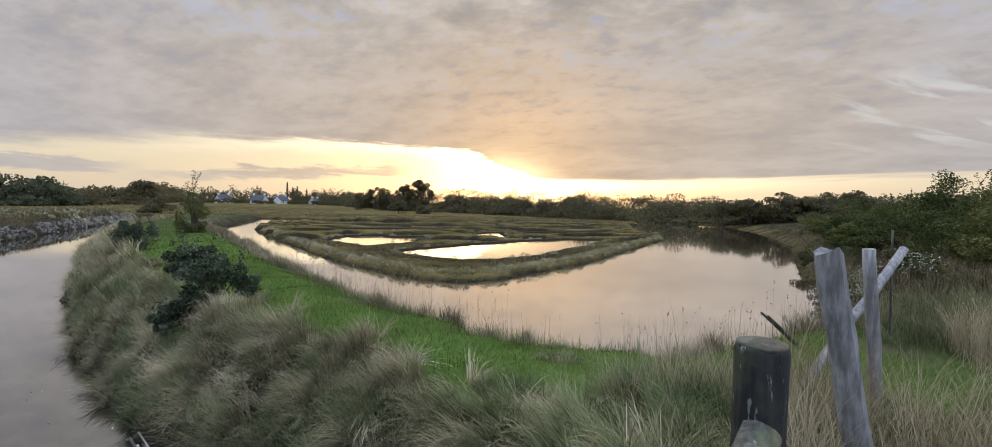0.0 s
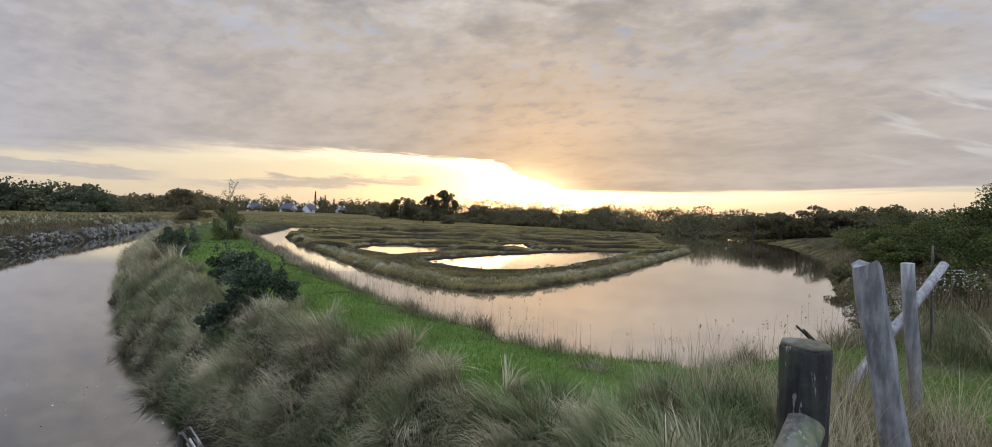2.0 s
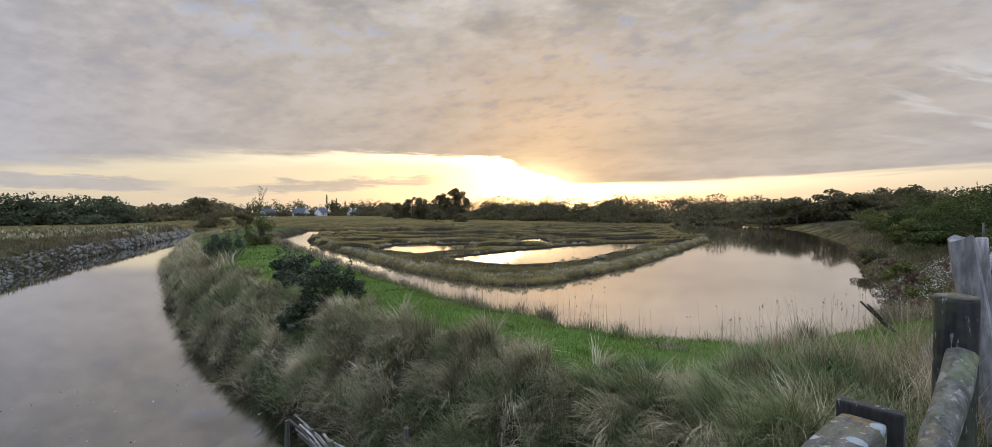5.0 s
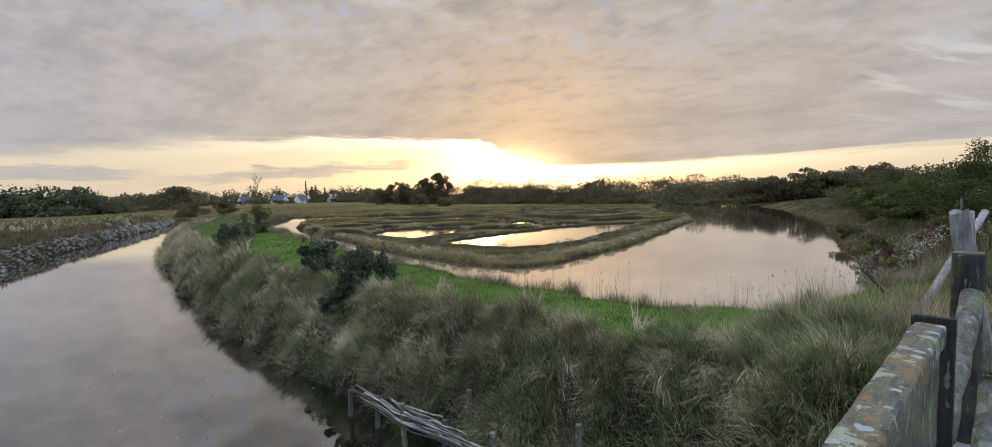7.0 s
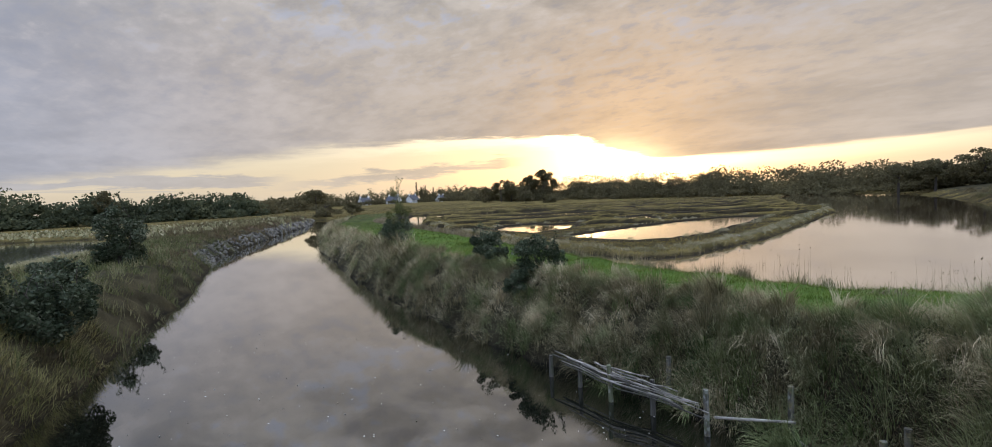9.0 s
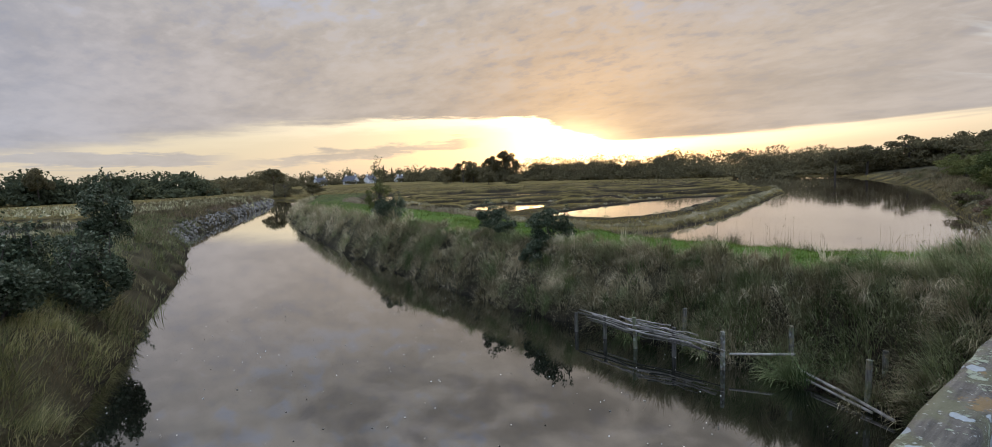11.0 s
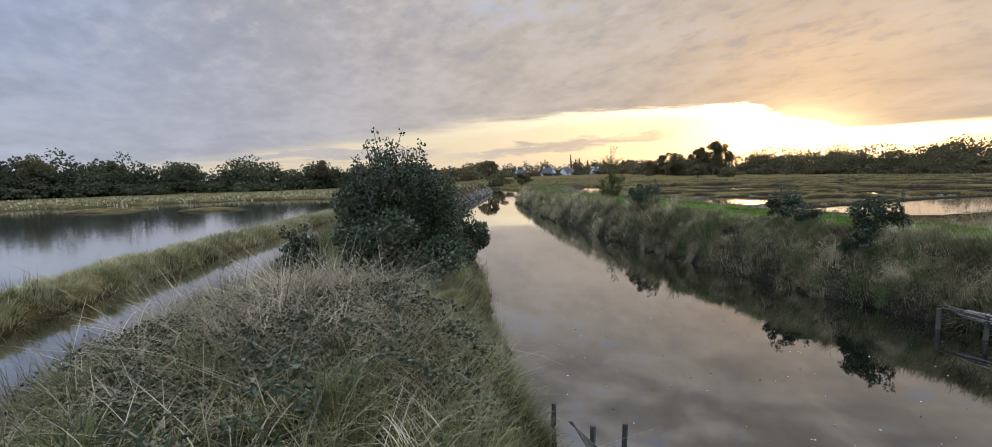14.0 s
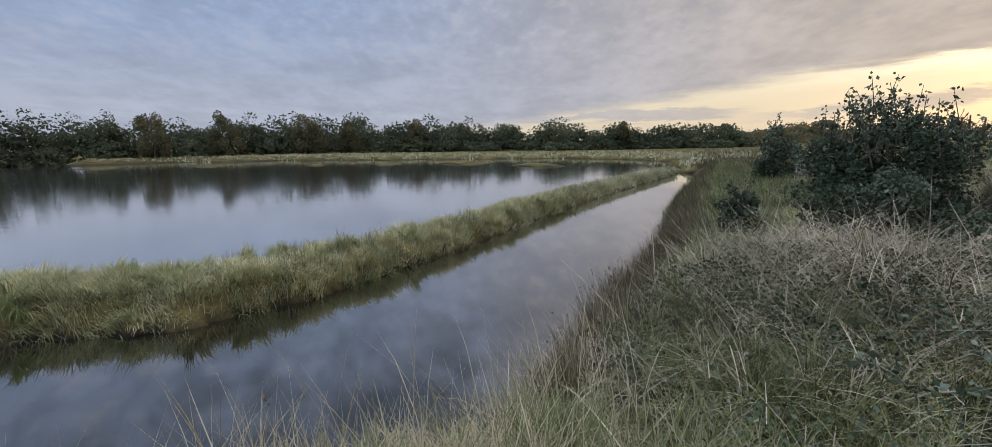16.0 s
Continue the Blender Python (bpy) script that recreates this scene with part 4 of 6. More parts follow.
stuff(shaggy("green_thatch", (1.0, 4, 8, 10.5), 0.6, F(dry, off_road, lambda x, y: np.maximum(channel_side(x, y), field(VERGE, x, y)), clumpy(2.6, 404, -0.2, 0.5)), 12, 24, (0.16, 0.34), (0.03, 0.22), (0.3, 0.65), M_GREENDRY, 404, 0.0095), "long green grass hanging over the bank by the bridge")
x, y, _ = scatter(5200, (-8, 5, 6, 24), F(dry, waterline), 405)
stuff(tufts("overhang_grass", x, y, 22, 0.09, (0.12, 0.32), (0.7, 1.5), (0.6, 1.6), 0.010, M_BANK, 406, 0.6), "grass hanging over the channel's edge")
x, y, _ = scatter(15000, (-42, 20, -4, 90), F(dry, waterline), 407)
stuff(tufts("overhang_grass", x, y, 14, 0.16, (0.2, 0.42), (0.6, 1.4), (0.6, 1.4), 0.03, M_BANK, 408, 0.6, 2), "grass hanging over the distant channel's edge")
x, y, _ = scatter(1500, (-36, 20, 0, 70), F(dry, channel_side), 14)
stuff(tufts("bank_grass", x, y, 22, 0.2, (0.25, 0.5), (0.1, 1.0), (0.7, 1.8), 0.026, M_BANK, 15, 0.8), "short dry grass on the distant dike slope")
stuff(tussocks("bank_tussocks", (-36, 20, 0, 70), 0.85, F(dry, channel_side), 110, (0.22, 0.5), (0.2, 0.48), (0.4, 0.8), M_BANKPALE, 16, 0.022, levels=3), "grass tussocks on the distant dike slope")
stuff(tussocks("green_tussocks", (-6, 4, 8, 20), 0.55, F(dry, channel_side, off_road, clumpy(3.2, 21, -0.3, 0.3)), 140, (0.12, 0.28), (0.08, 0.22), (0.3, 0.62), M_GREENDRY, 17, 0.012, 0.6), "green grass tussocks among dry ones on the bank")
stuff(tussocks("verge_grass", (2.5, 3.5, 11, 10), 0.36, F(dry, off_road, lambda x, y: field(VERGE, x, y)), 190, (0.10, 0.26), (0.03, 0.14), (0.16, 0.40), M_MIXED, 18, 0.0065, 0.5, (0.2, 1.2), (0.6, 2.0)), "tall mixed green and straw grass beside the bridge")
x, y, _ = scatter(120, (2.5, 3.5, 11, 10), F(dry, off_road, lambda x, y: field(VERGE, x, y)), 19)
stuff(tufts("verge_straw", x, y, 36, 0.12, (0.25, 0.55), (0.0, 0.8), (0.4, 1.6), 0.0045, M_STRAW, 20, 1.2), "dry straw blades mixed into the verge")
x, y, _ = scatter(210000, (-4, 6, 13, 22), F(lawn, dry), 23)
stuff(strewn("lawn_grass", x, y, (0.05, 0.13), (0.0, 0.9), (0.0, 1.2), 0.009, M_GREEN, 24), "short bright green grass on the dike path")
x, y, _ = scatter(65000, (-32, 20, 0, 60), F(lawn, dry), 25)
stuff(strewn("lawn_grass", x, y, (0.06, 0.15), (0.0, 0.9), (0.0, 1.0), 0.042, M_GREEN, 26), "short bright green grass farther along the path")
x, y, _ = scatter(3600, (-4, 6, 14, 24), F(dry, pond_crest), 27)
stuff(tufts("pond_edge_grass", x, y, 34, 0.12, (0.15, 0.36), (0.0, 0.9), (0.3, 1.5), 0.011, M_MIXED, 28, 1.3), "olive and straw tussocks along the pond edge")
x, y, _ = scatter(7000, (-34, 22, 4, 70), F(dry, pond_crest), 29)
stuff(tufts("pond_edge_grass", x, y, 22, 0.2, (0.3, 0.6), (0.0, 0.8), (0.3, 1.3), 0.03, M_SEED, 30, 1.3), "brownish grass along the far pond edge")
stuff(tussocks("pond_edge_tussocks", (-4, 8, 14, 24), 0.62, F(dry, pond_crest, clumpy(3.4, 33, -0.3, 0.5)), 170, (0.14, 0.34), (0.05, 0.18), (0.15, 0.42), M_SEED, 38, 0.008, 0.3, (0.0, 0.8), (0.3, 1.5)), "brown dry grass clumps along the pond edge")
stuff(tussocks("pond_edge_tussocks", (-30, 22, 4, 60), 0.9, F(dry, pond_crest, clumpy(4.5, 34, -0.6, 0.3)), 90, (0.2, 0.45), (0.12, 0.3), (0.3, 0.6), M_SEED, 39, 0.024, 0.3, (0.0, 0.8), (0.3, 1.5), levels=3), "brown dry grass clumps farther along the pond")


def seed_stalks(n, box, accept, tall, width, head, mat, seed, label):
    """Straight thin stalks, each with a small drooping head of seeds at its tip."""
    x, y, rng = scatter(n, box, accept, seed)
    m = len(x)
    base = np.stack([x, y, field(HH, x, y) - 0.015], 1)
    az, L, ti = rng.uniform(0, 6.283, m), rng.uniform(*tall, m), np.abs(rng.normal(0, 0.2, m))
    stuff(blades("seed_stalks", base, az, L, ti, np.zeros(m), np.full(m, width), mat, 2, seed=seed + 1), label)
    d = np.stack([np.sin(ti) * np.cos(az), np.sin(ti) * np.sin(az), np.cos(ti)], 1)
    k = np.repeat(np.arange(m)[rng.uniform(size=m) < 0.4], 5)
    p = base[k] + d[k] * (L[k] * rng.uniform(0.86, 1.0, len(k)))[:, None] + rng.normal(0, head * 0.45, (len(k), 3))
    stuff(leaves("seed_heads", p, head, mat, None, seed + 2, 0.0, 2.6), "small drooping seed heads on thin stalks")


seed_stalks(15000, (-4, 8, 15, 24), F(dry, pond_crest, clumpy(2.6, 31, -0.7, 0.7)), (0.4, 1.0), 0.0055, 0.013, M_SEED, 31, "thin seed-bearing grass stalks before the pond")
seed_stalks(2600, (-13, -6.5, -9.0, 5.5), F(dry, lambda x, y: sstep(poly_field(DITCH, x, y), -1.3, -0.5)), (0.45, 0.95), 0.005, 0.018, M_HEATH, 33, "russet seeding stalks along the ditch")
x, y, _ = scatter(2200, (-16, -2.0, -9.0, 14), F(dry, lambda x, y: sstep(poly_field(DITCH, x, y), -0.75, -0.3), clumpy(2.2, 36, -0.8, 0.3)), 37)
stuff(tufts("ditch_rushes", x, y, 16, 0.10, (0.25, 0.55), (0.0, 0.45), (0.0, 0.6), 0.008, M_HEATH, 35, 1.2, 2), "dark russet rushes standing along the ditch")
# east bank of the pond and the fence corner
x, y, _ = scatter(5000, (10, 4, 48, 55), F(dry, lambda x, y: field(R_EAST, x, y) * sstep(-poly_field(EAST, x, y), -14, -5)), 33)
stuff(tufts("east_bank_grass", x, y, 20, 0.22, (0.15, 0.38), (0.0, 1.0), (0.3, 1.5), 0.022, M_MEADOW, 34, 1.2, 2), "dry olive grass on the pond's bank")
stuff(tussocks("east_bank_scrub", (13, 11, 62, 76), 1.4, F(dry, lambda x, y: field(R_EAST, x, y) * sstep(-poly_field(EAST, x, y), -14, -6)), 70, (0.3, 0.65), (0.1, 0.4), (0.25, 0.6), M_MEADOW, 40, 0.03, 0.3, (0.0, 0.9), (0.3, 1.5), levels=2), "brown dry scrub along the pond bank")
x, y, _ = scatter(760, (6.5, 2.0, 13, 9.2), F(dry, corner, clumpy(1.8, 35, -0.6, 0.2)), 35)
stuff(tufts("tall_straw", x, y, 48, 0.10, (0.45, 1.0), (0.0, 0.5), (0.2, 1.4), 0.006, M_STRAW, 36, 1.5), "tall pale straw round the grey fence posts")
x, y, _ = scatter(950, (6.4, 1.5, 18, 12), F(dry, corner), 37)
stuff(tufts("tall_grass", x, y, 44, 0.13, (0.3, 0.62), (0.0, 0.7), (0.3, 1.4), 0.0075, M_MIXED, 38, 1.5, 2), "mixed tall grass at the fence corner")


# salt marsh
def isle(x, y):
    return field(MARSH, x, y) * (field(D_PO, x, y) > -30) * sstep(field(POOL_EDGE, x, y), 0.5, 1.6) * (1 - field(R_LDIKE, x, y)) * (1 - 0.93 * field(TROUGH, x, y))


x, y, _ = scatter(95000, (-22, 24, 36, 66), F(dry, isle), 41)
stuff(strewn("marsh_plants", x, y, (0.05, 0.13), (0.0, 1.2), (0.0, 1.0), 0.06, M_MARSH, 42), "low olive-brown salt marsh plants", "marsh plants")
stuff(tussocks("rim_tussocks", (-22, 24, 34, 60), 0.5, F(dry, isle, lambda x, y: sstep(field(D_PO, x, y), -1.3, -0.9) * (field(D_PO, x, y) < -0.42)), 90, (0.2, 0.42), (0.10, 0.26), (0.08, 0.2), M_SILVER, 48, 0.026, 0.2, levels=2), "silvery cushions along the marsh rim", "marsh plants")
x, y, _ = scatter(60000, (-22, 24, 36, 66), F(dry, isle, lambda x, y: sstep(field(D_PO, x, y), -1.4, -0.8) * (field(D_PO, x, y) < -0.45)), 43)
stuff(strewn("shore_plants", x, y, (0.08, 0.20), (0.1, 1.2), (0.0, 1.0), 0.05, M_SILVER, 44), "silvery plants along the marsh edge", "marsh plants")
x, y, _ = scatter(62000, (-75, 60, 75, 150), F(dry, isle), 45)
stuff(strewn("marsh_plants", x, y, (0.04, 0.11), (0.3, 1.3), (0.0, 0.8), 0.22, M_MARSH, 46), "low marsh plants farther off", "marsh plants")
# lake dike
x, y, _ = scatter(4300, (-28, -12, -16, 8), F(dry, lambda x, y: np.minimum(1, 4 * field(R_LDIKE, x, y))), 47)
stuff(tufts("lake_dike_grass", x, y, 24, 0.12, (0.22, 0.5), (0.0, 1.1), (0.4, 1.8), 0.019, M_YELLOW, 48, 1.0), "yellow-green grass on the low dike")
x, y, _ = scatter(11000, (-45, 6, -20, 42), F(dry, lambda x, y: np.minimum(1, 4 * field(R_LDIKE, x, y))), 49)
stuff(tufts("lake_dike_grass", x, y, 18, 0.2, (0.25, 0.55), (0.0, 0.9), (0.3, 1.3), 0.035, M_YELLOW, 50, 1.0, 2), "yellow-green grass farther along the low dike")
stuff(shaggy("lake_dike_humps", (-28, -12, -15, 14), 0.85, F(dry, lambda x, y: np.minimum(1, 3 * field(R_LDIKE, x, y))), 12, 20, (0.28, 0.6), (0.02, 0.26), (0.3, 0.65), M_PALEHUMP, 430, 0.02, levels=3), "pale yellow grass in soft humps on the low dike")
x, y, _ = scatter(30000, (-42, -10, -16, 38), F(dry, lambda x, y: field(R_LDIKE, x, y) * sstep(field(D_CH, x, y), -0.8, -0.3)), 51)
stuff(strewn("dike_foot_plants", x, y, (0.06, 0.16), (0.2, 1.2), (0.0, 1.0), 0.035, M_SILVER, 52), "grey-green plants at the low dike's foot", "marsh plants")
x, y, _ = scatter(700, (-25.5, -8, -20, 12), F(dry, clumpy(3, 53, 0.1, 0.8), lambda x, y: field(R_LDIKE, x, y)), 53)
stuff(tufts("dike_rushes", x, y, 16, 0.10, (0.4, 0.75), (0.0, 0.35), (0.0, 0.5), 0.010, M_REED, 54, 1.0), "dark rush stalks on the low dike", "rushes")


# the spit between channel and ditch
def spit(x, y):
    return field(R_SPIT, x, y)


def ditch_side(x, y):
    return (poly_field(DITCH, x, y) > poly_field(CHANNEL, x, y)) * 1.0


x, y, _ = scatter(1500, (-14, -5, -3, 6.5), F(dry, spit, off_road, lambda x, y: sstep(-poly_field(DITCH, x, y), 1.0, 1.8), lambda x, y: 1 - 0.92 * np.exp(-(((x + 8.5) / 2.0) ** 2 + ((y - 0.2) / 2.3) ** 2) ** 2)), 55)
stuff(tufts("spit_grass", x, y, 34, 0.11, (0.25, 0.6), (0.2, 1.1), (0.4, 1.6), 0.009, M_MIXED, 56, 1.0), "mixed grass over the spit")
x, y, _ = scatter(3000, (-13, -5, -1.5, 12), F(dry, spit, off_road, lambda x, y: 1 - ditch_side(x, y)), 57)
stuff(tufts("spit_slope_grass", x, y, 32, 0.11, (0.2, 0.45), (0.1, 0.9), (0.4, 1.7), 0.012, M_SLOPE, 58, 0.8), "yellow-green grass falling to the channel")
x, y, _ = scatter(300, (-7.6, -6, -3, 1.2), F(dry, lambda x, y: sstep(field(N_ROAD, x, y), -3.0, -2.2), off_road), 59)
stuff(tufts("foreground_grass", x, y, 55, 0.10, (0.18, 0.42), (0.0, 0.8), (0.3, 1.3), 0.009, M_GREEN, 60, 1.5), "fresh green grass at the path's edge")
x, y, _ = scatter(330, (-9.7, -8, -7.2, 0.5), F(dry, off_road, lambda x, y: sstep(field(N_ROAD, x, y), -3.4, -2.4)), 58)
stuff(tufts("path_side_straw", x, y, 44, 0.12, (0.2, 0.5), (0.0, 0.9), (0.3, 1.5), 0.007, M_STRAW, 57, 1.5), "dry straw grass at the path's edge")
x, y, _ = scatter(3600, (-20, -5, -9, 14), F(dry, spit, ditch_side, lambda x, y: sstep(poly_field(DITCH, x, y), -1.7, -1.1)), 61)
stuff(tufts("ditch_rushes", x, y, 30, 0.10, (0.35, 0.75), (0.0, 0.5), (0.0, 0.9), 0.010, M_REED, 62, 1.0), "dark rushes along the ditch", "rushes")
x, y, _ = scatter(9000, (-42, 12, -14, 42), F(dry, spit, ditch_side, lambda x, y: sstep(poly_field(DITCH, x, y), -1.8, -1.0)), 63)
stuff(tufts("ditch_rushes", x, y, 16, 0.16, (0.35, 0.7), (0.0, 0.5), (0.0, 0.9), 0.03, M_REED, 64, 1.0, 2), "dark rushes farther along the ditch", "rushes")
x, y, _ = scatter(3800, (-45, 6, -7, 40), F(dry, spit), 65)
stuff(tufts("spit_grass", x, y, 26, 0.16, (0.3, 0.65), (0.0, 0.9), (0.4, 1.5), 0.024, M_MIXED, 66, 1.0, 2), "mixed grass farther along the spit")
x, y, _ = scatter(3400, (-56, 22, -17, 95), F(dry, spit, lambda x, y: sstep(poly_field(CHANNEL, x, y), -4.0, -2.2) * (poly_field(CHANNEL, x, y) < -0.8)), 69)
stuff(tufts("russet_grass", x, y, 26, 0.2, (0.25, 0.6), (0.0, 0.9), (0.3, 1.4), 0.024, M_HEATH, 70, 1.2, 2), "russet dry grass above the stones")
x, y, _ = scatter(2600, (-70, 36, -30, 105), F(dry, spit), 67)
stuff(tufts("spit_straw", x, y, 20, 0.25, (0.3, 0.7), (0.0, 0.7), (0.3, 1.2), 0.06, M_MEADOW, 68, 1.2, 2), "dry grass on the distant bank")
x, y, _ = scatter(900, (-12.5, -6.5, -8.0, -1.0), F(dry, lambda x, y: sstep(poly_field(DITCH, x, y), -1.6, -0.5)), 69)
stuff(tufts("ditch_straw", x, y, 14, 0.12, (0.4, 1.05), (0.0, 0.6), (0.2, 1.3), 0.0075, M_STRAW, 70, 1.5), "pale seeding straw at the ditch corner")
x, y, _ = scatter(2600, (-14, -2, -5, 12), F(dry, spit, lambda x, y: sstep(poly_field(CHANNEL, x, y), -0.9, -0.4) * clumpy(1.6, 77, -0.5, 0.3)(x, y)), 77)
stuff(tufts("bank_rushes", x, y, 34, 0.10, (0.2, 0.5), (0.2, 1.2), (0.2, 1.6), 0.010, M_REED, 78, 1.0), "dark plants hanging over the channel edge", "rushes")
# land beyond
x, y, _ = scatter(50000, (-230, -130, -40, 130), F(dry, lambda x, y: sstep(poly_field(LAKE, x, y), -40, -22) * (field(D_CH, x, y) > -40)), 71)
stuff(strewn("shore_reeds", x, y, (0.25, 0.7), (0.0, 0.6), (0.0, 0.6), 0.55, M_YELLOW, 72), "pale reeds along the lake shore", "reeds")
x, y, _ = scatter(16000, (-30, 95, 90, 150), F(dry, lambda x, y: (field(D_PO, x, y) < -0.3) * (field(D_PO, x, y) > -22) * 1.0), 73)
stuff(strewn("far_grass", x, y, (0.1, 0.3), (0.3, 1.2), (0.0, 0.6), 0.3, M_MEADOW, 74), "dry grass between the marsh and the woods")
x, y, _ = scatter(22000, (-110, 40, -30, 190), F(dry, lambda x, y: 1 - spit(x, y)), 75)
stuff(strewn("far_grass", x, y, (0.1, 0.26), (0.3, 1.3), (0.0, 0.6), 0.24, M_MEADOW, 76), "rough meadow beyond the channel")


def bramble_heap():
    """Dead bramble and straw stems tangled over the mound on the spit."""
    rng = np.random.RandomState(81)
    n = 7600
    wide = rng.uniform(size=n) < 0.45
    x, y = rng.normal(-8.75, 1.0, n) + 0.25 * wide, rng.normal(0.95, 0.8, n)
    y = np.where(wide, rng.normal(0.3, 1.6, n), y)
    n_road = -field(N_ROAD, x, y)
    keep = (field(IN_W, x, y) < -0.4) & (n_road > 1.3)
    x, y, wide = x[keep], y[keep], wide[keep]
    n = len(x)
    z = field(HH, x, y) + rng.uniform(0.0, 0.5, n) ** 1.2 * np.where(wide, 0.6, 1.0)
    ob = blades("bramble_stems", np.stack([x, y, z], 1), rng.uniform(0, 6.283, n), rng.uniform(0.3, 1.0, n) * (1 + 0.7 * (rng.uniform(size=n) < 0.12)), rng.uniform(0.75, 1.6, n),
                rng.uniform(-0.3, 1.2, n), rng.uniform(0.004, 0.0105, n), M_DEAD, 4, seed=82)
    stuff(ob, "tangle of dead bramble and straw stems", "brambles")
    m = 24000
    cx, cy = rng.normal(-8.4, 1.2, 60), rng.normal(0.5, 1.5, 60)
    c = rng.randint(0, 60, m)
    x, y = cx[c] + rng.normal(0, 0.26, m), cy[c] + rng.normal(0, 0.26, m)
    keep = (field(IN_W, x, y) < -0.4) & (-field(N_ROAD, x, y) > 1.4)
    x, y = x[keep], y[keep]
    z = field(HH, x, y) + rng.uniform(0.02, 0.38, len(x))
    # arching canes trailing over the channel side
    canes, cl = [], []
    for k in range(18):
        a = rng.uniform(-0.9, 0.9)
        px, py = -7.7 + 0.5 * rng.normal(), 0.9 + 1.1 * rng.normal()
        pz = height(px, py)
        if field(IN_W, np.array([px]), np.array([py]))[0] > -0.3:
            continue
        L = rng.uniform(0.5, 1.05)
        path = [(px + L * s * math.cos(a), py + L * s * math.sin(a), pz + 0.25 + L * (0.9 * s - 1.15 * s * s)) for s in np.linspace(0, 1, 7)]
        canes.append(path)
        for s in np.linspace(0.15, 1, 16):
            i = min(5, int(s * 6))
            q = np.array(path[i]) + (np.array(path[i + 1]) - np.array(path[i])) * (s * 6 - i)
            cl += [q + rng.normal(0, 0.025, 3) for _ in range(3)]
    bm = bmesh.new()
    for path in canes:
        tube(bm, path, [0.007] * 6 + [0.003], 5)
    stuff(part("bramble_canes", bm, M_DEAD), "thin arching bramble canes over the bank", "brambles")
    stuff(leaves("cane_leaves", np.array(cl), 0.045, M_LEAF, None, 87, 0.3), "small green leaves along bramble canes", "brambles")
    stuff(leaves("bramble_leaves", np.stack([x, y, z], 1), 0.027, M_LEAF, None, 83, 0.4), "dark green bramble leaves under dead stems", "brambles")


bramble_heap()
x, y, _ = scatter(620, (-12, -4, -5, 4), F(dry, off_road, lambda x, y: np.exp(-(((x + 8.5) / 1.9) ** 2 + ((y - 0.2) / 2.2) ** 2))), 84)
def mound(x, y):
    return np.exp(-(((x + 8.6) / 1.9) ** 2 + ((y - 0.3) / 2.2) ** 2) ** 2) * (field(IN_W, x, y) < -0.3)


stuff(thatch("heap_straw", (-12, -4, -5, 4), 0.24, F(dry, off_road, mound), 22, (0.22, 0.7), M_DEAD, 421, 0.0075, (0.05, 0.45), 0.35, 1.2, (0.8, 1.5), (0.1, 0.9), 0.16), "dead straw lying crosswise over the brambles")
stuff(shaggy("heap_green", (-12, -4, -5, 4), 0.62, F(dry, off_road, mound), 10, 22, (0.2, 0.4), (0.05, 0.35), (0.2, 0.55), M_MIXED, 423, 0.008, 0.5), "grey-green grass woven through the brambles")
stuff(tufts("heap_grass", x, y, 40, 0.14, (0.3, 0.75), (0.2, 1.2), (0.4, 1.6), 0.0095, M_OLIVE, 85, 1.2), "green grass growing through the brambles")
hx, hy = np.array([6.35, 6.6, 7.1, 7.3]), np.array([9.75, 9.6, 8.8, 8.7])
stuff(tufts("hay_tufts", hx, hy, 170, 0.13, (0.15, 0.34), (0.5, 1.4), (0.3, 1.3), 0.009, M_DEAD, 86, 2.0), "grey tufts of cut hay on the green path")


def pale_flowers():
    rng = np.random.RandomState(91)
    n = 1500
    cx = np.array([17.8, 16.9, 19.6, 20.2, 21.8, 17.5])
    cy = np.array([17.2, 15.7, 20.3, 19.4, 20.3, 14.9])
    k = rng.randint(0, 6, n)
    fx, fy = cx[k] + rng.normal(0, 0.55, n), cy[k] + rng.normal(0, 0.5, n)
    fz = field(HH, fx, fy) + rng.uniform(0.25, 0.85, n)
    stuff(leaves("white_flowers", np.stack([fx, fy, fz], 1), 0.036, M_FLOWER, None, 92, 0.6, 1.1), "small white flower heads on the pond bank", "flowers")
    x, y, rng = scatter(500, (-10, 24, 30, 60), F(dry, isle, lambda x, y: sstep(field(D_PO, x, y), -1.6, -0.6)), 93)
    z = field(HH, x, y) + rng.uniform(0.1, 0.3, len(x))
    stuff(leaves("pale_tufts", np.stack([x, y, z], 1), 0.09, M_FLOWER, None, 94, 0.5, 1.2), "pale seed tufts on the marsh edge", "flowers")


pale_flowers()


# ---------------------------------------------------------------- bushes and trees
def crown_points(rng, centres, radii, counts):
    out = []
    for c, r, n in zip(centres, radii, counts):
        d = rng.normal(size=(n, 3))
        d /= np.linalg.norm(d, axis=1)[:, None]
        out.append(np.asarray(c) + d * (np.asarray(r) * (rng.uniform(0.25, 1.0, n) ** 0.5)[:, None]))
    return np.concatenate(out)


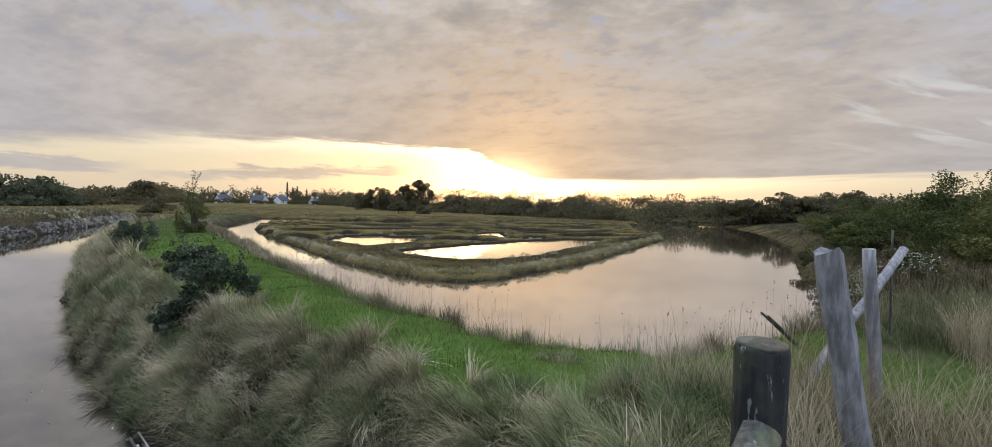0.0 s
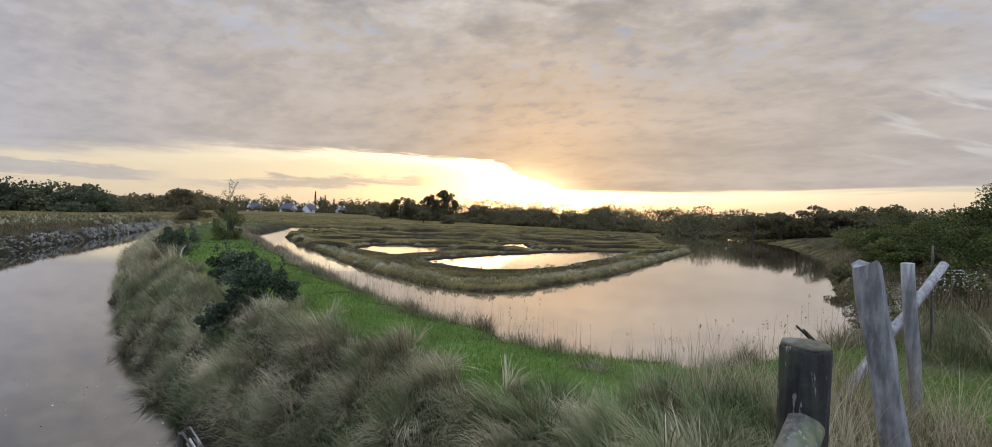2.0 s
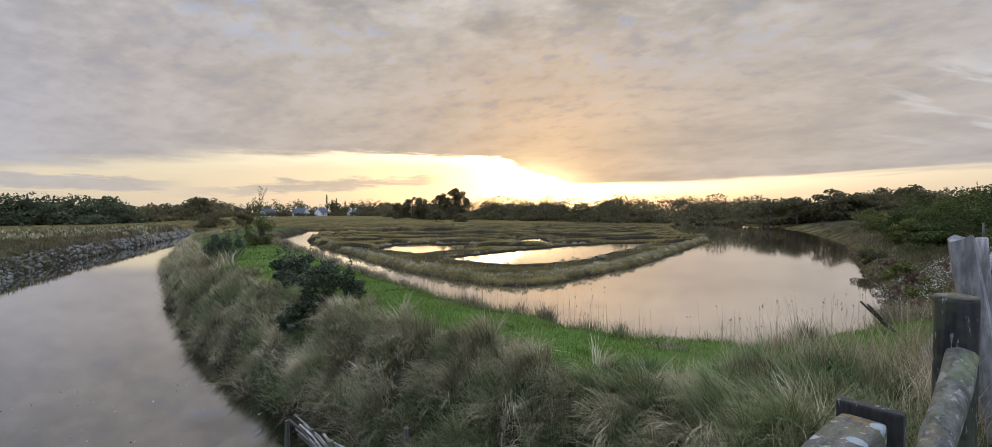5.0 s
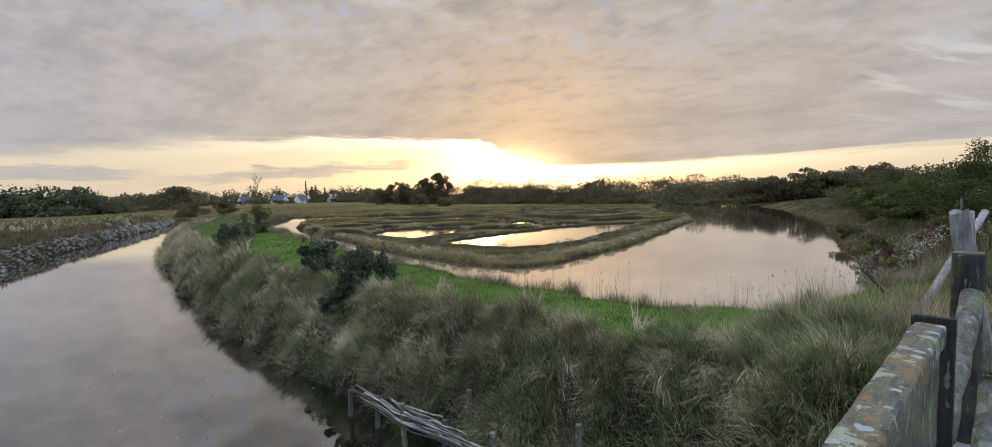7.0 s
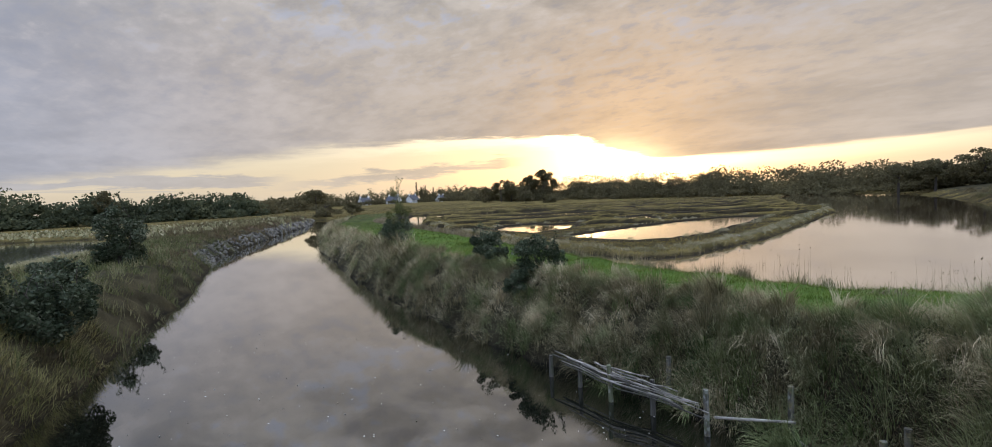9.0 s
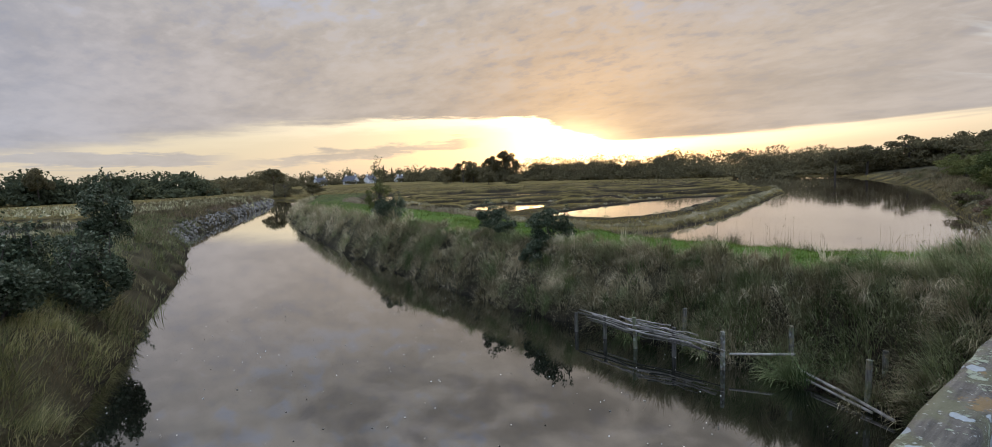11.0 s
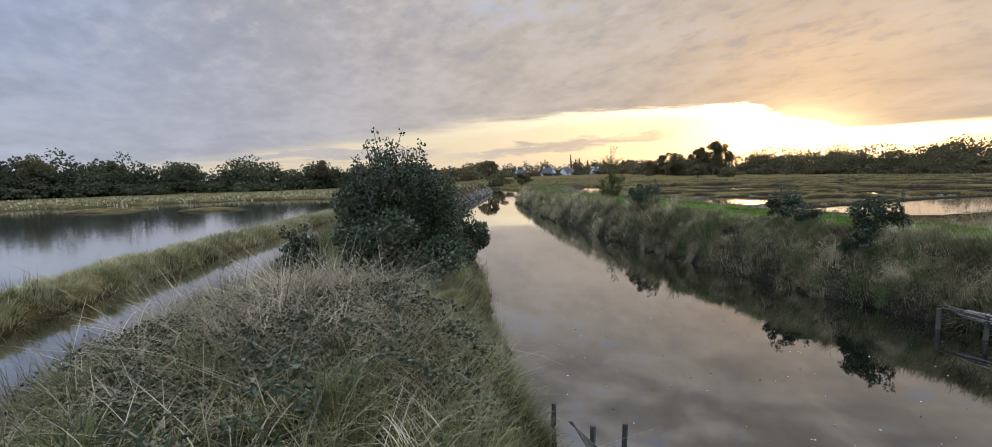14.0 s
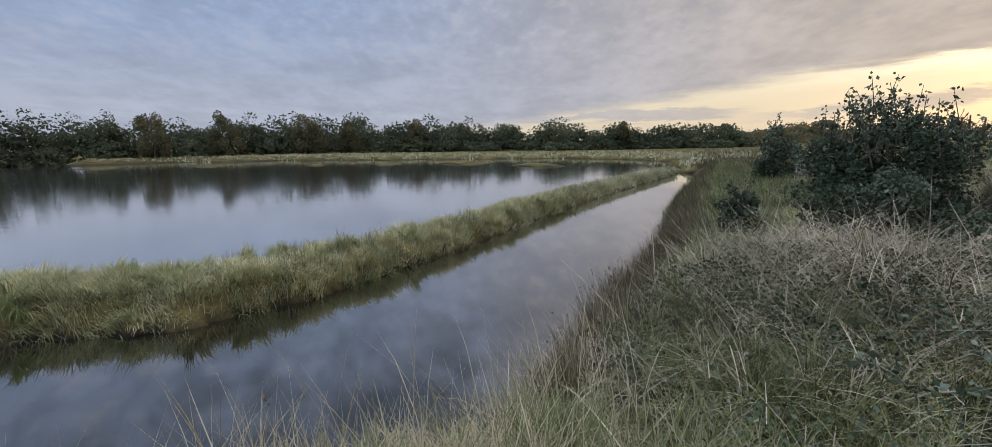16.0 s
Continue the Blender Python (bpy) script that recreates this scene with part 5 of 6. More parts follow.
def bush(name, at, radius, tall, n, size, mat, label, group="", seed=1, sprigs=0, category="bush", lift=0.12, stems=9):
    """A shrub: forked stems and a crown of clumped leaves with gaps."""
    rng = np.random.RandomState(seed)
    z0 = height(*at)
    root = thing(name, (at[0], at[1], z0), label, category, group)
    K = 18 + int(n / 1100)
    th = rng.uniform(0, 6.283, K)
    zz = rng.uniform(lift, 0.86, K)
    rr = np.sqrt(rng.uniform(0, 1, K)) * radius * 0.82 * np.sqrt(np.clip(1 - ((zz - 0.38) / 0.62) ** 2, 0.05, 1))
    zz = zz * tall * (0.9 + 0.18 * np.sin(2 * th + seed))
    cs = np.stack([rr * np.cos(th), rr * np.sin(th), zz], 1)
    rad = np.stack([rng.uniform(0.20, 0.36, K) * radius] * 2 + [rng.uniform(0.10, 0.20, K) * tall], 1)
    pts = crown_points(rng, cs, rad, [n // K] * K)
    for k in range(min(stems, K)):
        bm = bmesh.new()
        tip = Vector(cs[k]) * 0.92
        mid = tip * 0.5 + Vector((rng.normal(0, 0.05), rng.normal(0, 0.05), 0.05)) * radius
        r = 0.012 + 0.012 * tall
        tube(bm, [(rng.normal(0, 0.05) * radius, rng.normal(0, 0.05) * radius, -0.08), mid, tip], [r, r * 0.7, r * 0.3], 5)
        part("stem", bm, M_BARK, root)
    extra = []
    for k in range(sprigs):
        a, q = rng.uniform(0, 6.283), rng.uniform(0, 0.75) * radius
        s = Vector((q * math.cos(a), q * math.sin(a), tall * rng.uniform(0.62, 0.86) * (1 - 0.25 * (q / radius) ** 2)))
        e = s + Vector((rng.normal(0, 0.09), rng.normal(0, 0.09), rng.uniform(0.14, 0.44))) * tall * 0.9
        bm = bmesh.new()
        tube(bm, [s, (s + e) / 2 + Vector((rng.normal(0, 0.03), 0, 0)), e], [0.012, 0.008, 0.004], 4)
        part("sprig", bm, M_BARK, root)
        for j in range(24):
            u = rng.uniform(0.15, 1.02) ** 0.8
            extra.append(s.lerp(e, u) + Vector(rng.normal(0, 0.05, 3)))
    if extra:
        pts = np.concatenate([pts, np.array([tuple(v) for v in extra])])
    lit = np.clip(np.concatenate([np.repeat(rng.uniform(0, 1, K), n // K), rng.uniform(0.3, 1, len(extra))]) * 0.6 + 0.4 * rng.uniform(0, 1, len(pts)), 0, 1)
    tagged(leaves("foliage", pts, size, mat, root, seed + 5, tone=lit), "", "", "", "stuff")
    return root


bush("big_bush", (-9.85, 4.5), 1.42, 2.5, 30000, 0.046, M_LEAF, "dense dark green bush on the spit", "", 101, 64)
bush("small_bush", (-12.0, 3.9), 0.55, 1.05, 1600, 0.06, M_LEAF, "small dark leafy bush beside a larger one", "", 102, 4)
bush("bank_bush", (-11.8, 10.0), 1.05, 1.9, 11000, 0.06, M_LEAF, "rounded dark bush on the channel bank", "", 103, 8)
bush("bank_bush", (-10.95, 7.3), 0.85, 1.45, 8000, 0.05, M_LEAF, "dark leafy bush leaning over the channel bank", "", 105, 10)
bush("bank_bush", (-11.9, 8.5), 0.9, 1.75, 8000, 0.055, M_LEAF, "dark bush in a row on the channel bank", "", 106, 10)
bush("bank_bush", (-12.9, 11.3), 0.8, 1.5, 5000, 0.06, M_LEAF, "dark bush in a row on the channel bank", "", 107, 6)
bush("bank_bush", (-20.6, 20.4), 1.35, 3.1, 8000, 0.085, M_LEAF, "tall dark bush on the spit farther off", "", 104, 8)
for i, (bx, by, br, bh) in enumerate(((0.05, 13.9, 0.78, 1.12), (-0.55, 13.3, 0.5, 0.75), (-2.05, 16.7, 0.78, 1.12), (-7.75, 23.8, 0.85, 1.45), (-8.6, 24.8, 0.6, 0.9), (-1.4, 15.8, 0.45, 0.55))):
    bush("dike_bush", (bx, by), br, bh, 4600, 0.045, M_LEAF, "low dark bush on the dike crest", "bushes along the dike", 110 + i, 5, stems=7)


bush("sapling", (-12.6, 37.6), 0.75, 3.7, 520, 0.065, M_OLIVE, "slender thin-leaved sapling on the dike", "", 121, 5, "tree", 0.5)
bush("dike_shrub", (-12.5, 37.2), 1.25, 2.1, 4200, 0.06, M_OLIVE, "rounded olive shrub at the sapling's foot", "", 122, 4, "bush", 0.05)
EAST_BUSHES = ((20.5, 9.8, 1.7, 2.4), (23.0, 13.2, 1.9, 2.7), (25.5, 16.0, 2.2, 3.1), (28.0, 20.0, 2.0, 2.6), (27.5, 13.5, 2.4, 3.9), (31.5, 24.0, 2.6, 3.2), (33.0, 20.0, 2.6, 4.2),
               (35.0, 29.0, 2.4, 2.9), (38.5, 33.5, 2.7, 3.3), (37.0, 26.5, 2.6, 4.0), (43.5, 39.0, 2.8, 3.2), (42.0, 33.0, 2.6, 4.2), (49.0, 46.0, 3.0, 3.4), (54.0, 53.0, 3.0, 3.6), (24.0, 9.5, 2.2, 3.8), (36.0, 36.6, 1.6, 1.7), (39.6, 40.2, 2.0, 2.2), (44.0, 45.5, 2.2, 2.4), (49.5, 54.5, 2.4, 2.5), (31.5, 30.5, 1.5, 1.5))
for i, (bx, by, br, bh) in enumerate(EAST_BUSHES):
    bush("hedge_bush", (bx, by), br * 1.15, bh * 1.12, 9000, 0.085, M_GORSE if i % 3 else M_OLIVE, "dark green gorse bush on the pond bank" if i % 3 else "olive green gorse bush on the pond bank", "hedge by the pond", 130 + i, 5, stems=8)
bush("shore_shrub", (27.0, 29.7), 0.95, 1.1, 2600, 0.06, M_REED, "dark shrub overhanging the pond edge", "", 150, 0, "bush", 0.0)
bush("twiggy_tree", (16.9, 11.3), 1.2, 4.0, 1500, 0.05, M_OLIVE, "thin-crowned tree beside the pond corner", "", 151, 10, "tree", 0.5)


def far_tree_points(rng, x, y, tall, wide, kind, n):
    z0 = height(x, y)
    if kind == "poplar":
        u = rng.uniform(0.08, 1, n)
        r = wide * (1.05 - u) ** 0.5 * 0.4 * rng.uniform(0.2, 1, n)
        a = rng.uniform(0, 6.283, n)
        p = np.stack([r * np.cos(a), r * np.sin(a), u * tall], 1)
    elif kind == "conifer":
        u = rng.uniform(0.05, 1, n) ** 0.8
        r = wide * (1.02 - u) * rng.uniform(0.3, 1, n) * (0.75 + 0.25 * np.sin(u * 40))
        a = rng.uniform(0, 6.283, n)
        p = np.stack([r * np.cos(a), r * np.sin(a), u * tall], 1)
    elif kind == "pine":
        p, t = dome(rng, 0, 0, tall * 0.62, wide, n, 18)
        p[:, 2] += tall * 0.38 - height(0, 0)
    else:
        return dome(rng, x, y, tall, wide, n, 22)[0]
    return p + np.array([x, y, z0])


def dome(rng, x, y, tall, wide, n, K=14):
    """A broad crown that reaches down to its shrubs: clumps of leaves over a rounded form."""
    q, a = np.sqrt(rng.uniform(0, 1, K)), rng.uniform(0, 6.283, K)
    top = np.sqrt(1 - 0.92 * q ** 2) * rng.uniform(0.72, 1.0, K)
    low = rng.uniform(0, 1, K) < 0.4
    cz = tall * np.where(low, top * rng.uniform(0.15, 0.85, K), top * 0.93)
    c = rng.randint(0, K, n)
    p = np.stack([q * np.cos(a) * wide, q * np.sin(a) * wide, cz], 1)[c]
    d = rng.normal(0, 1, (n, 3))
    d *= (rng.uniform(0, 1, n) ** 0.3 / np.linalg.norm(d, axis=1))[:, None]
    p = p + d * np.array([wide * 0.36, wide * 0.36, tall * 0.14])
    p[:, 2] = np.maximum(p[:, 2], 0.05)
    return p + np.array([x, y, height(x, y)]), rng.uniform(0, 1, K)[c] * 0.6 + rng.uniform(0, 0.4)


def woods(name, line, label, seed, rows=4, gap=4.4, size=0.4, n=700, mat=None, vary=(0.76, 1.14), spread=1.0):
    """A belt of trees along a line of bearing, distance and height; far off and not to be counted."""
    rng = np.random.RandomState(seed)
    pts, tones, sizes = [], [], []
    for (b0, d0, h0), (b1, d1, h1) in zip(line, line[1:]):
        p0 = Vector((math.sin(radians(b0)) * d0, math.cos(radians(b0)) * d0, h0))
        p1 = Vector((math.sin(radians(b1)) * d1, math.cos(radians(b1)) * d1, h1))
        for r in range(rows):
            space = gap * (0.8, 1.0, 1.35, 1.5)[r]
            m = max(1, int((p1 - p0).length / space))
            for k in range(m):
                q = p0.lerp(p1, (k + rng.uniform(0, 1)) / m)
                out = Vector((q.x, q.y, 0)).normalized()
                tall = q.z * (0.32, 0.64, 0.86, 0.97)[r] * rng.uniform(*vary)
                wide = space * rng.uniform(0.6, 0.95) * spread
                g = q + out * (r * 4.5 + rng.uniform(-2, 2)) + Vector((rng.normal(0, 1.5), rng.normal(0, 1.5), 0))
                c = int(n * (0.4, 0.7, 1.2, 1.4)[r])
                p, t = dome(rng, g.x, g.y, tall, wide, c, 13)
                pts.append(p)
                tones.append(t)
                sizes.append(np.full(c, size))
                # dense inner foliage, tone lowered to put the crown's inner shade into colour
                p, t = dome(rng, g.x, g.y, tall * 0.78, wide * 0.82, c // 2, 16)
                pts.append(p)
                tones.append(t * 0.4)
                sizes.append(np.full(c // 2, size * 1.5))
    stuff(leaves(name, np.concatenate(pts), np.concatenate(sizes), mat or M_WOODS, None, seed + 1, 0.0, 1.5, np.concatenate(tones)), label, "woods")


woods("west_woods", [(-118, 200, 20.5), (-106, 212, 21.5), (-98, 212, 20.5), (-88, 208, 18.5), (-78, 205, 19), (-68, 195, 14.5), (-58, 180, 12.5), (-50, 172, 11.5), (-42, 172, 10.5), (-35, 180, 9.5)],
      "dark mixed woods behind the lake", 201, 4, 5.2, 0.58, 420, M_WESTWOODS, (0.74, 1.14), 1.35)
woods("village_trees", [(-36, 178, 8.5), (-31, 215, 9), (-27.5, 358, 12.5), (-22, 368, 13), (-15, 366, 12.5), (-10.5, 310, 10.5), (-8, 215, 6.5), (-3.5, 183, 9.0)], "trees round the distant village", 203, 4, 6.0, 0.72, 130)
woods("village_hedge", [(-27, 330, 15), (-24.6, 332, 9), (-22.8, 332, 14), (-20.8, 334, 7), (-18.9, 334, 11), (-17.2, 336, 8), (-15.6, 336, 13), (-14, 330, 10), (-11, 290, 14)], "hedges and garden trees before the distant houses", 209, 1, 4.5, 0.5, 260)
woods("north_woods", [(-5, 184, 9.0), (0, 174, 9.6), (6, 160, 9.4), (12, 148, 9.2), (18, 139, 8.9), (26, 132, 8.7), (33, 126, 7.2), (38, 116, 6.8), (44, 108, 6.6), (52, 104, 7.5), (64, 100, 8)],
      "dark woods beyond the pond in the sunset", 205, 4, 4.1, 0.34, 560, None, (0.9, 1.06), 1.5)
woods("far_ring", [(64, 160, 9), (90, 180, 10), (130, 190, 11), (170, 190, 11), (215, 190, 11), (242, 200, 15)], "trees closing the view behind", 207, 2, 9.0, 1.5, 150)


def lone_tree(name, bearing, dist, tall, wide, kind, label, seed, n=900, size=0.6, group=""):
    rng = np.random.RandomState(seed)
    x, y = math.sin(radians(bearing)) * dist, math.cos(radians(bearing)) * dist
    z0 = height(x, y)
    root = thing(name, (x, y, z0), label, "tree", group)
    bm = bmesh.new()
    tube(bm, [(0, 0, -0.3), (0.1, 0, tall * 0.45), (0.0, 0.05, tall * 0.85)], [0.05 * wide + 0.06, 0.035 * wide + 0.05, 0.03], 6)
    for k in range(5):
        a = rng.uniform(0, 6.283)
        zb = tall * rng.uniform(0.4, 0.7)
        tube(bm, [(0, 0, zb), (math.cos(a) * wide * 0.5, math.sin(a) * wide * 0.5, zb + tall * 0.15)], [0.08, 0.03], 4)
    part("trunk", bm, M_BARK, root)
    p = far_tree_points(rng, x, y, tall, wide, kind, n) - np.array([x, y, z0])
    leaves("crown", p, size, M_WOODS, root, seed + 1)


lone_tree("pine_tree", -1.78, 181, 11.6, 4.3, "pine", "umbrella-crowned pine against the sunset", 221, 5200, 0.3)
lone_tree("pine_tree", -3.55, 181, 10.6, 3.0, "pine", "broad pine beside a taller one", 222, 3300, 0.3)
lone_tree("pine_tree", -5.74, 183, 9.3, 3.0, "round", "tall dark pine at the wood's edge", 223, 3000, 0.32)
lone_tree("pine_tree", -7.0, 185, 8.6, 3.4, "pine", "dark thin-topped pine at the wood's edge", 226, 2600, 0.32)
lone_tree("pine_tree", -8.5, 188, 6.8, 3.4, "round", "low rounded pine beyond the marsh", 227, 2400, 0.32)
for i, (b, h) in enumerate(((33.0, 9.2), (35.5, 8.6), (38.5, 8.8), (41.5, 8.4), (44.5, 8.4))):
    lone_tree("cypress_tree", b, 116, h * 0.7, 3.4, "pine", "flat-topped dark cypress behind the pond", 260 + i, 2400, 0.26, "cypresses behind the pond")
lone_tree("marsh_tree", -3.95, 153, 5.0, 2.6, "round", "round dark tree alone on the marsh", 224, 3600, 0.24)
lone_tree("marsh_tree", -0.92, 153, 3.2, 2.6, "round", "low round bush alone on the marsh", 225, 2600, 0.24)
for i, (b, d, h) in enumerate(((-17.3, 353, 15.2), (-16.75, 355, 11.6), (-16.25, 353, 12.4), (-15.3, 355, 10.6))):
    lone_tree("poplar_tree", b, d, h, 2.6, "poplar", "narrow upright poplar by the village", 230 + i, 620, 0.36, "poplars by the village")
lone_tree("bank_tree", -28.6, 135.5, 8.0, 3.0, "pine", "dark pine beyond the channel bend", 240, 2600, 0.3)
lone_tree("bank_tree", -27.6, 125.6, 4.2, 3.4, "round", "dark round tree at the channel bend", 241, 2600, 0.24)
lone_tree("bank_tree", -24.7, 130.8, 3.4, 2.8, "round", "dark round tree at the channel bend", 242, 2200, 0.24)
for i, (b, h, w) in enumerate(((-83, 18.0, 6.0), (-79, 15.0, 4.2), (-71.5, 16.0, 5.0), (-91, 18.5, 5.0), (-97, 20.0, 4.5), (-66, 13.5, 4.0))):
    lone_tree("cedar_tree", b, 204, h * 0.9, w, "round", "dark spreading cedar over the woods", 243 + i, 4200, 0.42, "cedars over the woods")
lone_tree("conifer_tree", -47.5, 172, 10.2, 2.8, "pine", "dark conifer above the woods", 251, 2200, 0.36)


# ---------------------------------------------------------------- village
def house(at, w, d, wall_h, roof_h, turn, label):
    root = thing("house", (at[0], at[1], height(*at) - 0.2), label, "house", "village houses", turn)
    bm = bmesh.new()
    vs = [bm.verts.new(p) for p in ((-w, -d, 0), (w, -d, 0), (w, d, 0), (-w, d, 0), (-w, -d, wall_h), (w, -d, wall_h), (w, d, wall_h), (-w, d, wall_h), (-w, 0, wall_h + roof_h), (w, 0, wall_h + roof_h))]
    for f in ((0, 1, 5, 4), (2, 3, 7, 6), (1, 2, 6, 9, 5), (3, 0, 4, 8, 7), (0, 3, 2, 1)):
        bm.faces.new([vs[i] for i in f])
    part("wall", bm, M_WHITE, root)
    bm = bmesh.new()
    e, t = 0.35, 0.22
    for s in (-1, 1):
        a = [(-w - e, s * (d + e), wall_h - e * roof_h / d), (w + e, s * (d + e), wall_h - e * roof_h / d), (w + e, 0, wall_h + roof_h), (-w - e, 0, wall_h + roof_h)]
        lo = [bm.verts.new((p[0], p[1], p[2] + 0.03)) for p in a]
        hi = [bm.verts.new((p[0], p[1], p[2] + 0.03 + t)) for p in a]
        bm.faces.new(lo), bm.faces.new(hi)
        for i in range(4):
            bm.faces.new((lo[i], lo[(i + 1) % 4], hi[(i + 1) % 4], hi[i]))
    bmesh.ops.recalc_face_normals(bm, faces=bm.faces)
    roof = part("roof", bm, M_SLATE, root)
    for sx in (-1, 1):
        bm = bmesh.new()
        bmesh.ops.create_cube(bm, size=1, matrix=pose(sx * (w - 0.5), 0, wall_h + roof_h + 0.3) @ Matrix.Diagonal((0.8, 1.1, 1.6, 1)))
        part("chimney", bm, M_WHITE, roof, "white rendered chimney")
    for k in (-1, 1):
        for s in (-1, 1):
            win = new("window")
            win.parent = root
            win.matrix_basis = pose(k * w * 0.5, s * (d + 0.02), wall_h * 0.55)
            bm = bmesh.new()
            bmesh.ops.create_cube(bm, size=1, matrix=Matrix.Diagonal((0.9, 0.08, 1.1, 1)))
            part("pane", bm, M_GLASS, win)


def far_place(bearing, dist):
    return math.sin(radians(bearing)) * dist, math.cos(radians(bearing)) * dist


def spire():
    x, y = far_place(-42.4, 330)
    root = thing("church_spire", (x, y, height(x, y)), "slender grey church spire above the trees", "church")
    bm = bmesh.new()
    bmesh.ops.create_cone(bm, cap_ends=True, segments=8, radius1=1.1, radius2=0.06, depth=5, matrix=pose(0, 0, 10.6))
    part("steeple", bm, M_SLATE, root)
    bm = bmesh.new()
    bmesh.ops.create_cube(bm, size=1, matrix=pose(0, 0, 3.9) @ Matrix.Diagonal((1.8, 1.8, 8.4, 1)))
    part("tower", bm, M_SLATE, root)


spire()
house(far_place(-23.42, 341), 4.0, 2.8, 2.5, 2.9, 62, "white rendered house with a slate roof")
house(far_place(-20.04, 341.4), 4.6, 3.0, 2.6, 3.1, -20, "white rendered house with a blue-grey slate roof")
house(far_place(-17.85, 346.5), 4.0, 3.0, 2.6, 3.0, 68, "small white house with a steep slate roof")
house(far_place(-14.4, 346), 3.6, 2.8, 2.0, 2.6, 75, "long white house with a dark slate roof")


# ---------------------------------------------------------------- bridge, rail and posts
U = Vector((0.793, 0.609, 0))
NRM = Vector((-0.609, 0.793, 0))


def box_bm(size, m, cuts=0, rough=0.0, seed=0, bevel=0.012):
    bm = bmesh.new()
    bmesh.ops.create_cube(bm, size=1, matrix=Matrix.Diagonal((*size, 1)))
    if bevel:
        bmesh.ops.bevel(bm, geom=bm.edges[:], offset=bevel, segments=2, affect="EDGES", profile=0.6)
    if cuts:
        long = [e for e in bm.edges if abs((e.verts[0].co - e.verts[1].co).x) > size[0] * 0.6]
        bmesh.ops.subdivide_edges(bm, edges=long, cuts=cuts)
        for v in bm.verts:
            v.co += noise.noise_vector(v.co * 6 + Vector((seed, 0, 0))) * rough
    bmesh.ops.transform(bm, matrix=m, verts=bm.verts)
    return bm


def round_post(name, at, top, r, label, seed, group="", base=None, mark=False, mat=None, top_mat=None):
    rng = random.Random(seed)
    z0 = height(*at) - 0.3 if base is None else base
    root = thing(name, (at[0], at[1], z0), label, "post", group)
    L = top - z0
    bm = bmesh.new()
    steps = 9
    rings = tube(bm, [(rng.uniform(-0.003, 0.003), rng.uniform(-0.003, 0.003), L * k / steps) for k in range(steps)] + [(0, 0, L - 0.025), (0, 0, L - 0.006)],
                 [r * rng.uniform(0.98, 1.02) for k in range(steps)] + [r, r * 0.95], 24, 0.025, rng)
    part("shaft", bm, mat or M_POST, root, "", True)
    bm = bmesh.new()
    tube(bm, [(0, 0, L - 0.012), (0, 0, L + 0.002), (0, 0, L + 0.008)], [r * 0.965, r * 0.94, r * 0.55], 24, 0.02, rng)
    part("end_grain", bm, top_mat or M_POSTTOP, root, "mossy cracked end grain", True)
    if mark:
        bm = bmesh.new()
        cols = []
        for k in range(11):
            a = radians(198 + 6.2 * k)
            s = 1.035 * r
            z = L - 0.05 - 0.0022 * k
            cols.append([bm.verts.new((math.cos(a) * s, math.sin(a) * s, z + dz + rng.uniform(-0.002, 0.002))) for dz in (-0.013, 0.013)])
        for a, b in zip(cols, cols[1:]):
            bm.faces.new((a[0], b[0], b[1], a[1]))
        part("trail_mark", bm, M_YELLOWMARK, root, "yellow painted trail mark")
    return root


def build_bridge():
    a, b = Vector((-4.0, -3.25, 0)), Vector((6.2, 4.6, 0))
    mid, L = (a + b) / 2, (b - a).length
    turn = math.degrees(math.atan2(U.y, U.x))
    deck = thing("footbridge", (mid.x, mid.y, 1.7), "plain grey footbridge deck over the channel", "bridge", "", turn)
    part("deck", box_bm((L, 2.3, 0.24), pose(0, -0.7, 0.07), 8, 0.004, 3, 0.02), M_DECK, deck)
    for s in (-1, 1):
        part("abutment", box_bm((0.5, 2.3, 2.6), pose(s * 5.6, -0.7, -1.36)), M_DECK, deck)
    # lichen-covered parapet beam
    p, q = Vector((-1.185, -0.67, 0)), Vector((4.815, 3.985, 0))
    mid, L = (p + q) / 2, (q - p).length
    rail = thing("bridge_rail", (mid.x, mid.y, 2.0), "weathered plank rail blotched with lichen and moss", "railing", "", turn)
    part("top_beam", box_bm((L, 0.115, 0.12), pose(0, 0, 0.94), 70, 0.010, 7, 0.02), M_BEAM, rail, "worn beam with pale and rusty lichen", True)
    part("side_plank", box_bm((L - 0.02, 0.085, 0.50), pose(0, 0.0, 0.625), 30, 0.005, 9, 0.01), M_PLANK, rail, "dark damp mossy plank")
    part("side_plank", box_bm((L - 0.02, 0.08, 0.40), pose(0, 0.0, 0.16), 30, 0.005, 13, 0.01), M_PLANK, rail, "dark damp mossy plank")
    part("end_post", box_bm((1.4, 0.17, 0.05), pose(L / 2 + 0.035, -0.012, 0.325, 0, 90, 0), 4, 0.004, 11, 0.008), M_POST, rail, "black flat end board")
    round_post("bridge_post", (-1.335, -0.755), 3.0, 0.092, "thick mossy round post with a yellow trail mark", 31, "posts along the bridge", 1.6, True)
    round_post("bridge_post", (-3.12, -1.72), 2.96, 0.085, "mossy round post at the bridge end", 32, "posts along the bridge", 1.4)
    round_post("bridge_post", (-4.83, -2.84), 3.07, 0.068, "greenish round post with a flat worn top", 33, "posts along the bridge", 1.4, False, M_POSTGREEN, M_POSTGREEN)
    round_post("corner_post", (5.98, 4.78), 3.21, 0.083, "blackened round post with a mossy top", 34, "", 1.3)


build_bridge()


